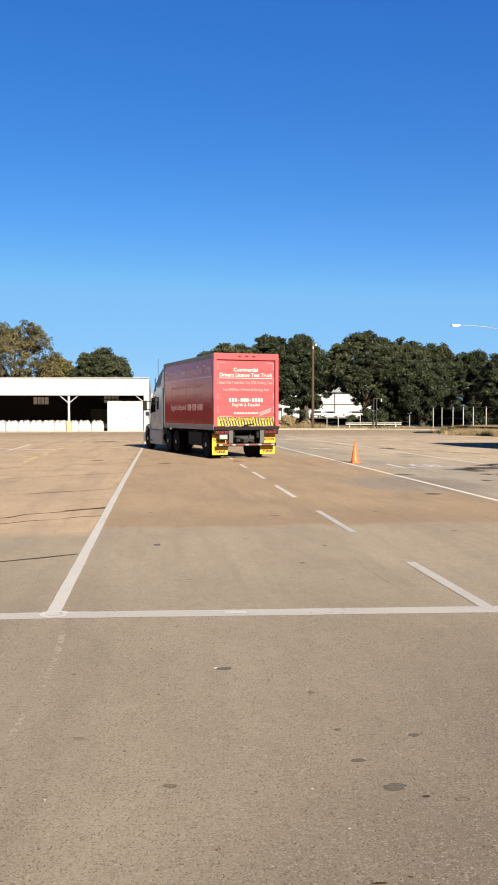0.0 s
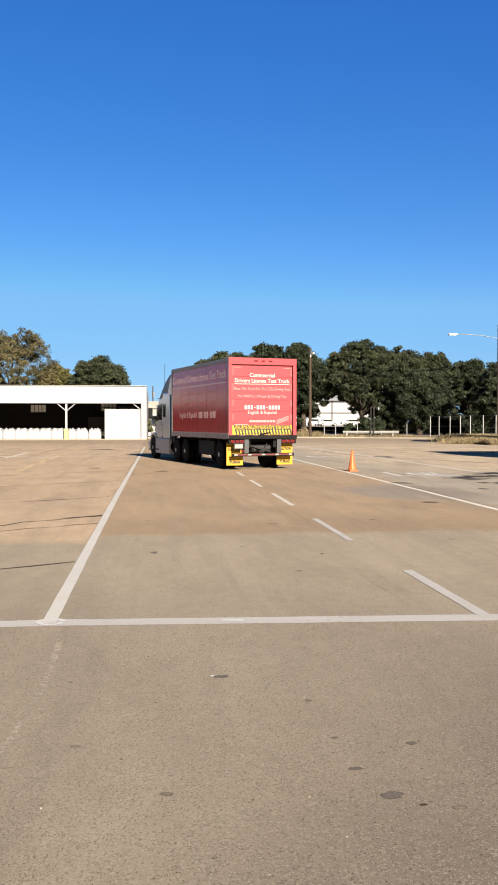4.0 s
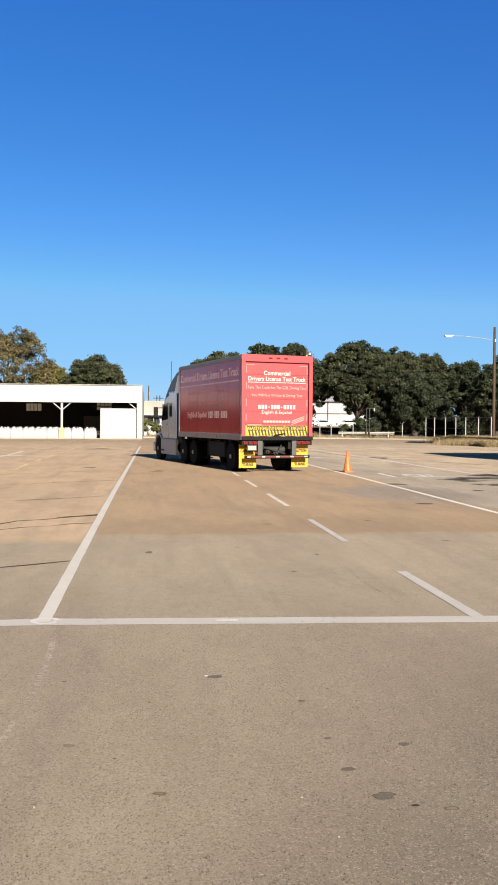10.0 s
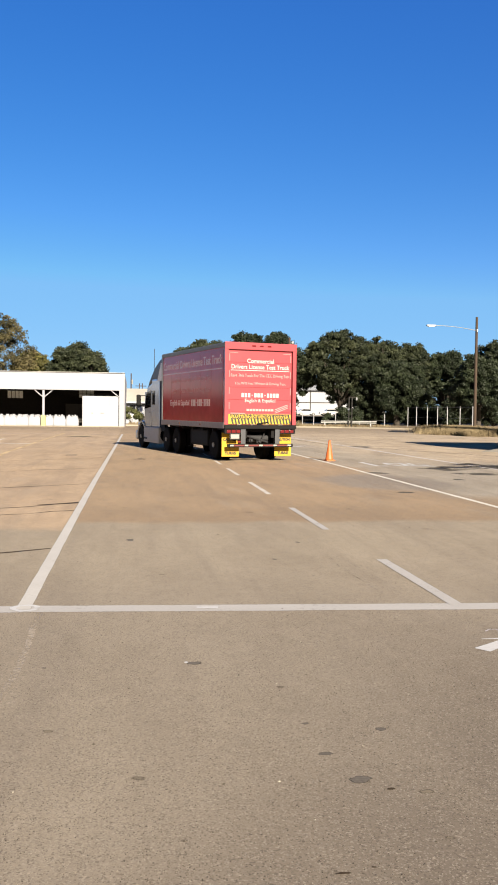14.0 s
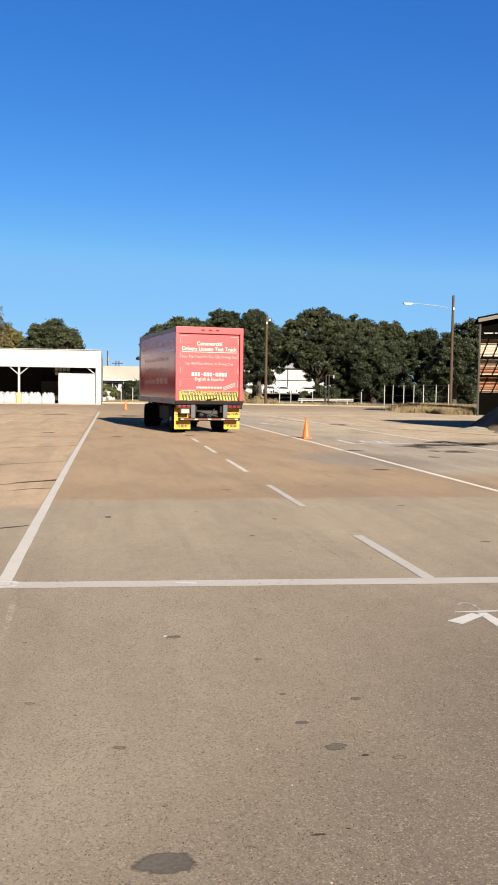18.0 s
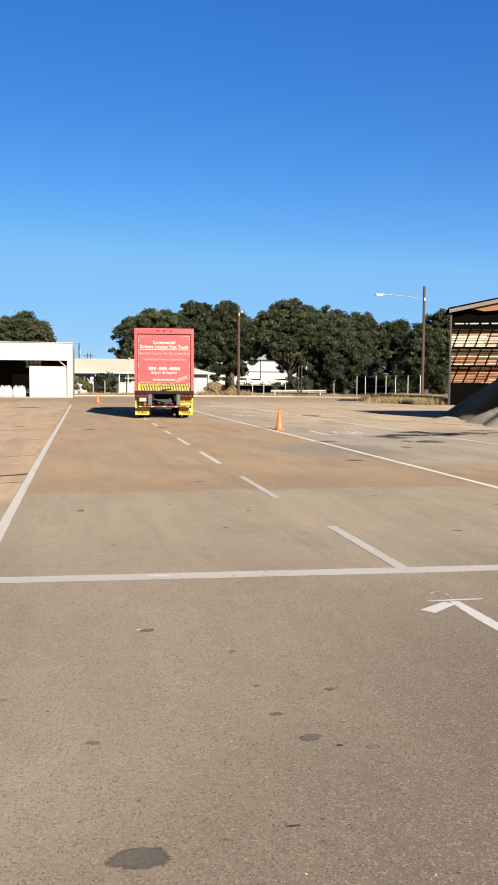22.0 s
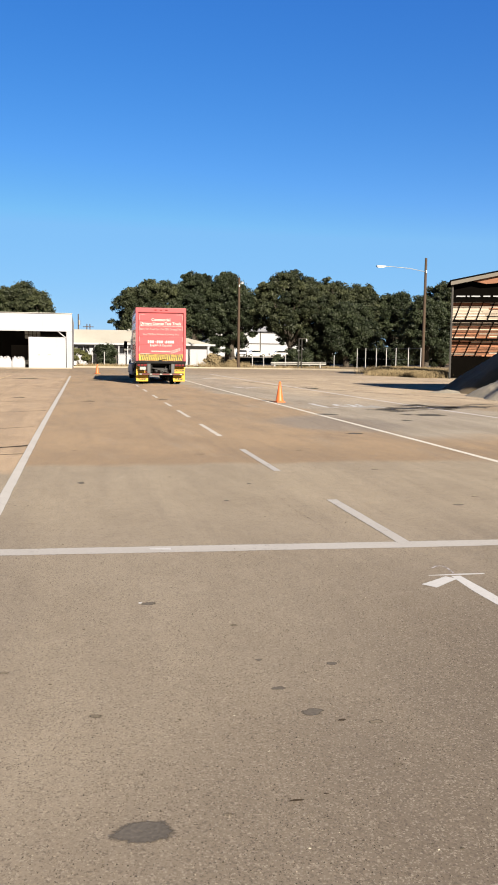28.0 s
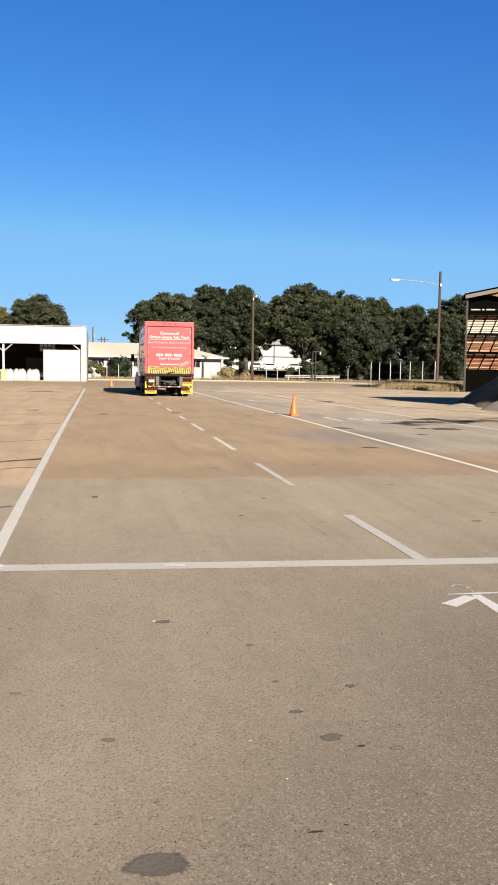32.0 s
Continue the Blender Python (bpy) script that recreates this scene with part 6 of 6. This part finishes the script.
        lettering("lettering", "CAUTION", 0.13, Matrix.Translation((sgn * 0.96, 0.285, 0.72)) @ Rm, M["black"], fl, 0.52, "", 0.006)
        lettering("lettering", "TURNS", 0.13, Matrix.Translation((sgn * 0.96, 0.285, 0.26)) @ Rm, M["black"], fl, 0.4, "", 0.006)
        part("flap_bracket", box(bmesh.new(), (sgn * 0.96, 0.34, 0.95), (0.6, 0.06, 0.05)), M["chassis"], t)
    part("plate_frame", box(bmesh.new(), (-0.93, -0.02, 0.83), (0.36, 0.02, 0.2), 0.01), M["black"], t)
    part("plate", box(bmesh.new(), (-0.93, -0.034, 0.83), (0.29, 0.012, 0.14), 0.004), M["dull_tape"], t, "dull white plate")
    part("plate_lamp", box(bmesh.new(), (-0.78, -0.03, 0.66), (0.1, 0.05, 0.06), 0.01), M["lens_red"], t)
    # frame and running gear
    for sgn in (-1, 1):
        part("frame_rail", box(bmesh.new(), (sgn * 0.5, TL / 2 - 0.2, 0.93), (0.12, TL - 0.6, 0.3), 0.01), M["chassis"], t)
    for y in (0.5, 1.5, 2.6, 3.7, 4.8):
        part("cross_member", box(bmesh.new(), (0, y, 1.03), (2.3, 0.09, 0.12)), M["chassis"], t)
    # dark blocks added so that no lit ground shows under the trailer
    part("tandem_filler", box(bmesh.new(), (0, 1.9, 0.72), (1.2, 2.3, 0.22), 0.02), M["chassis"], t)
    part("belly_filler", box(bmesh.new(), (-0.1, 3.35, 0.72), (1.8, 1.9, 0.62), 0.08), M["chassis"], t)
    bm = bmesh.new()
    rod(bm, (-1.0, 1.45, 0.5), (1.0, 1.45, 0.5), 0.075, 12)
    part("axle", bm, M["chassis"], t)
    for sgn in (-1, 1):
        bm = bmesh.new()
        box(bm, (sgn * 0.5, 1.45, 0.66), (0.1, 1.1, 0.08), 0.02)
        box(bm, (sgn * 0.5, 1.0, 0.75), (0.1, 0.1, 0.3))
        part("leaf_spring", bm, M["chassis"], t)
        bm = bmesh.new()
        rod(bm, (sgn * 0.75, 4.9, 0.32), (sgn * 0.75, 4.9, 1.1), 0.07, 8)
        part("landing_leg", bm, M["chassis"], t)
        part("landing_foot", box(bmesh.new(), (sgn * 0.75, 4.9, 0.31), (0.25, 0.25, 0.03)), M["chassis"], t)
        part("fender", box(bmesh.new(), (sgn * 1.0, 0.55, 1.06), (0.5, 0.5, 0.03)), M["chassis"], t)
    bm = bmesh.new()
    rod(bm, (-0.3, 0.5, 0.75), (0.45, 0.5, 0.75), 0.13, 14)
    part("air_tank", bm, M["under_grey"], t)
    # dark panel added to block the light behind the guard
    part("light_blocker", box(bmesh.new(), (0, 0.95, 0.8), (1.5, 0.06, 0.5), 0.01), M["chassis"], t)
    bm = bmesh.new()
    rod(bm, (-0.45, 0.25, 0.85), (0.4, 0.3, 0.62), 0.03, 8)
    rod(bm, (0.1, 0.25, 0.6), (0.3, 0.35, 0.95), 0.025, 8)
    part("brake_linkage", bm, M["under_grey"], t)
    for x, z in ((-0.22, 0.7), (0.06, 0.66)):
        bm = bmesh.new()
        rod(bm, (x, 0.3, z), (x, 0.5, z + 0.03), 0.075, 14)
        rod(bm, (x, 0.24, z), (x, 0.3, z), 0.03, 10)
        part("brake_chamber", bm, M["under_grey"], t, "grey round air-brake chamber")
    ws = [wheel(t, sgn * 1.0, 1.45, 0.5, 0.26, dual=True) for sgn in (-1, 1)]
    return t, ws


def tractor():
    """Origin at the ground under the fifth wheel; +Y is ahead."""
    t = thing("semi_tractor", pose(1.7, 37.4, 0), "silver-grey conventional road tractor with sleeper cab", "truck")
    S = M["silver"]
    for sgn in (-1, 1):
        part("frame_rail", box(bmesh.new(), (sgn * 0.43, 1.5, 0.85), (0.1, 7.0, 0.26), 0.01), M["chassis"], t)
    part("fifth_wheel", box(bmesh.new(), (0, 0, 1.02), (0.9, 0.95, 0.08), 0.02), M["chassis"], t)
    # sleeper and cab
    cab = part("sleeper", box(bmesh.new(), (0, 2.42, 1.95), (2.2, 1.22, 2.1), 0.08), S, t, "silver-grey sleeper box")
    part("cab", soft_prism([(2.8, 0.95), (4.35, 0.95), (4.35, 1.68), (3.88, 2.7), (2.8, 2.95)], "x", -1.05, 1.05, 0.09), S, t, "silver-grey cab")
    part("roof_fairing", soft_prism([(1.05, 2.95), (2.8, 2.95), (3.85, 2.72), (3.3, 3.12), (2.7, 3.5), (2.0, 3.78), (1.05, 3.9)], "x", -1.06, 1.06, 0.1), M["fairing_blue"], t, "sloped dark blue-grey roof fairing")
    part("fairing_edge", box(bmesh.new(), (0, 1.03, 3.4), (2.14, 0.05, 0.9), 0.02), M["fairing_white"], t)
    for sgn in (-1, 1):
        part("side_fairing", box(bmesh.new(), (sgn * 1.075, 1.4, 2.0), (0.05, 0.78, 2.4), 0.02), M["extender"], t, "dark side extender behind the sleeper")
        part("fairing_cheek", prism(bmesh.new(), [(1.12, 2.88), (1.8, 2.88), (1.3, 3.6), (1.12, 3.62)], "x", *sorted((sgn * 1.15, sgn * 1.21))), M["fairing_white"], t, "white flared cheek of the roof fairing")
        d = part("door", box(bmesh.new(), (sgn * 1.06, 3.65, 1.72), (0.03, 1.0, 1.5), 0.01), S, t)
        part("window", prism(bmesh.new(), [(3.2, 1.8), (4.2, 1.72), (3.86, 2.45), (3.2, 2.52)], "x", sgn * 1.06, sgn * 1.085), M["glass"], d, "dark cab window")
        part("handle", box(bmesh.new(), (sgn * 1.09, 3.3, 1.58), (0.03, 0.14, 0.04), 0.01), M["black"], d)
        part("sleeper_window", box(bmesh.new(), (sgn * 1.105, 2.68, 2.2), (0.02, 0.36, 0.6), 0.02), M["glass"], cab, "dark sleeper window")
        part("locker_door", box(bmesh.new(), (sgn * 1.105, 2.68, 1.4), (0.02, 0.5, 0.5), 0.02), S, cab)
        part("tank_fairing", box(bmesh.new(), (sgn * 1.1, 2.7, 0.62), (0.22, 2.3, 0.68), 0.06), M["skirt"], t, "pale silver side skirt")
        bm = bmesh.new()
        rod(bm, (sgn * 0.85, 1.5, 0.62), (sgn * 0.85, 3.4, 0.62), 0.3, 18)
        part("fuel_tank", bm, M["chrome"], t)
        part("step", box(bmesh.new(), (sgn * 1.16, 3.5, 0.45), (0.2, 0.45, 0.05), 0.01), M["chassis"], t)
        # front mudguard
        pts = []
        for k in range(9):
            a = math.pi * k / 8
            pts.append((4.55 - 0.66 * math.cos(a), 0.52 + 0.68 * math.sin(a)))
        inner = [(4.55 - 0.58 * math.cos(math.pi * k / 8), 0.52 + 0.6 * math.sin(math.pi * k / 8)) for k in range(8, -1, -1)]
        x0, x1 = (0.72, 1.12) if sgn > 0 else (-1.12, -0.72)
        part("fender", prism(bmesh.new(), pts + inner, "x", x0, x1), S, t, "rounded silver front fender")
        part("headlight", box(bmesh.new(), (sgn * 0.9, 5.22, 0.98), (0.34, 0.2, 0.24), 0.05), M["silver"], t)
        # mirrors on arms
        mr = part("mirror", box(bmesh.new(), (sgn * 1.4, 4.0, 2.1), (0.2, 0.1, 0.48), 0.04), M["chassis"], t, "tall black side mirror")
        part("mirror_face", box(bmesh.new(), (sgn * 1.4, 3.945, 2.1), (0.13, 0.012, 0.38), 0.02), M["chassis"], mr)
        bm = bmesh.new()
        rod(bm, (sgn * 1.04, 3.95, 2.3), (sgn * 1.35, 4.0, 2.3), 0.018, 6)
        rod(bm, (sgn * 1.04, 3.95, 1.9), (sgn * 1.35, 4.0, 1.9), 0.018, 6)
        part("mirror_arm", bm, M["black"], mr)
        hm = part("hood_mirror", box(bmesh.new(), (sgn * 1.1, 4.75, 1.7), (0.18, 0.06, 0.2), 0.04), M["silver"], t, "round silver hood mirror")
        bm = bmesh.new()
        rod(bm, (sgn * 0.85, 4.75, 1.25), (sgn * 1.08, 4.75, 1.62), 0.015, 6)
        part("mirror_arm", bm, M["chrome"], hm)
    part("hood", soft_prism([(4.3, 0.75), (5.2, 0.75), (5.28, 1.2), (5.05, 1.42), (4.3, 1.68)], "x", -0.86, 0.86, 0.1), S, t, "sloping silver hood")
    part("windscreen", prism(bmesh.new(), [(4.36, 1.71), (3.9, 2.71), (3.92, 2.73), (4.39, 1.72)], "x", -0.95, 0.95), M["glass"], t)
    part("grille", box(bmesh.new(), (0, 5.26, 1.05), (0.9, 0.06, 0.6), 0.04), M["chrome"], t)
    part("bumper", box(bmesh.new(), (0, 5.35, 0.55), (2.3, 0.22, 0.4), 0.08), M["silver"], t)
    part("sun_visor", box(bmesh.new(), (0, 4.0, 2.74), (1.9, 0.25, 0.04), 0.01, Matrix.Rotation(radians(-20), 4, "X")), M["black"], t)
    for x, h in ((-1.0, 4.3), (1.0, 3.9)):
        bm = bmesh.new()
        rod(bm, (x, 3.0, 2.4), (x, 2.95, h), 0.012, 6)
        part("antenna", bm, M["black"], t)
    for x in (-0.95, 0.95):
        bm = bmesh.new()
        rod(bm, (x, 0.88, 1.0), (x, 0.88, 3.7), 0.065, 12)
        part("exhaust_stack", bm, M["chrome"], t)
    for y in (-0.55, 0.75):
        bm = bmesh.new()
        rod(bm, (-1.0, y - 0.05, 0.5), (1.0, y - 0.05, 0.5), 0.09, 10)
        part("axle", bm, M["chassis"], t)
    ws = [wheel(t, sgn * 1.0, y, 0.5, 0.26, dual=True) for sgn in (-1, 1) for y in (-0.6, 0.7)]
    fw = [wheel(t, sgn * 0.98, 4.55, 0.51, 0.28) for sgn in (-1, 1)]
    return t, ws, fw


M["fairing_blue"] = surface("fairing_blue", (0.07, 0.085, 0.11), 0.45, 0.0, vary=0.1, scale=1.5, bump=0.02)
M["extender"] = surface("extender", (0.02, 0.025, 0.035), 0.75, vary=0.15, scale=2, bump=0.02, spec=0.1)
M["skirt"] = surface("skirt", (0.38, 0.39, 0.43), 0.5, 0.0, vary=0.1, scale=1.5, bump=0.02, spec=0.2)
trailer_thing, trailer_wheels = trailer()
tractor_thing, drive_wheels, steer_wheels = tractor()

# seconds, rear middle of the trailer (x, y), its turn, the tractor's turn against it
DRIVE = [
    (0, 3.314, 31.264, 14.40, 0.0),
    (1, 3.447, 30.853, 14.60, 0.0),
    (2, 3.577, 30.411, 14.80, 0.0),
    (3, 3.703, 29.929, 15.00, 0.0),
    (3.5, 3.752, 29.678, 14.95, 0.0),
    (4.5, 3.839, 29.170, 14.85, 0.0),
    (5.5, 3.925, 28.663, 14.75, 0.0),
    (6, 3.976, 28.454, 14.70, 0.0),
    (7, 4.067, 28.248, 14.77, 0.0),
    (8, 4.155, 28.056, 14.83, 0.0),
    (9, 4.223, 27.861, 14.90, 0.0),
    (9.5, 4.232, 27.849, 14.90, 0.0),
    (10.5, 4.236, 27.875, 14.90, 0.0),
    (12, 4.229, 27.798, 14.90, 0.0),
    (13, 4.220, 27.662, 14.90, 0.0),
    (13.7, 4.229, 27.619, 14.82, 0.0),
    (14.5, 4.225, 27.799, 14.50, 0.0),
    (15.5, 4.121, 28.437, 13.95, -4.5),
    (16.5, 4.018, 29.075, 13.40, -9.0),
    (17, 3.893, 29.579, 12.50, -12.0),
    (17.5, 3.772, 30.240, 10.90, -14.0),
    (18, 3.666, 30.990, 8.60, -16.0),
    (18.5, 3.548, 31.820, 5.70, -15.5),
    (19, 3.454, 32.645, 2.90, -15.0),
    (19.5, 3.410, 33.404, 0.50, -13.5),
    (20, 3.394, 34.109, -1.40, -12.0),
    (21, 3.445, 35.427, -3.70, -8.0),
    (22, 3.564, 36.802, -4.20, -4.0),
    (23, 3.685, 38.213, -3.80, -1.0),
    (24, 3.828, 39.542, -3.70, 2.0),
    (25, 3.952, 40.766, -3.60, 4.0),
    (25.5, 4.011, 41.314, -3.40, 3.9),
    (26.5, 4.039, 42.328, -2.80, 3.8),
    (27.5, 4.067, 43.341, -2.20, 3.6),
    (28, 4.074, 43.794, -2.00, 3.5),
    (29, 4.121, 44.504, -1.70, 3.5),
    (30, 4.080, 44.888, -1.40, 3.5),
    (31, 4.014, 44.859, -1.15, 3.5),
    (32, 3.855, 44.626, -0.90, 3.5),
]


def motions():
    """The truck backs up slowly, waits, then pulls away and straightens out down the lane."""
    arr = np.array(DRIVE)
    king = TL - 0.9
    rows_t, rows_c = [], []
    for t, x, y, a, d in DRIVE:
        rows_t.append((t, pose(x, y, 0, 0, 0, a)))
        kx, ky = x - king * math.sin(radians(a)), y + king * math.cos(radians(a))
        rows_c.append((t, pose(kx, ky, 0, 0, 0, a + d)))
    walk(trailer_thing, rows_t)
    walk(tractor_thing, rows_c)
    ts = np.arange(0, 32.01, 0.5)
    xs, ys, an = (np.interp(ts, arr[:, 0], arr[:, k]) for k in (1, 2, 3))
    way = np.radians(an)
    go = np.concatenate([[0], np.cumsum(-np.diff(xs) * np.sin(way[1:]) + np.diff(ys) * np.cos(way[1:]))])
    for ob, r in [(w, 0.5) for w in trailer_wheels + drive_wheels] + [(w, 0.51) for w in steer_wheels]:
        p = ob.matrix_basis.translation.copy()
        walk(ob, [(float(s), pose(p.x, p.y, p.z, -math.degrees(g / r), 0, 0)) for s, g in zip(ts, go)])


motions()
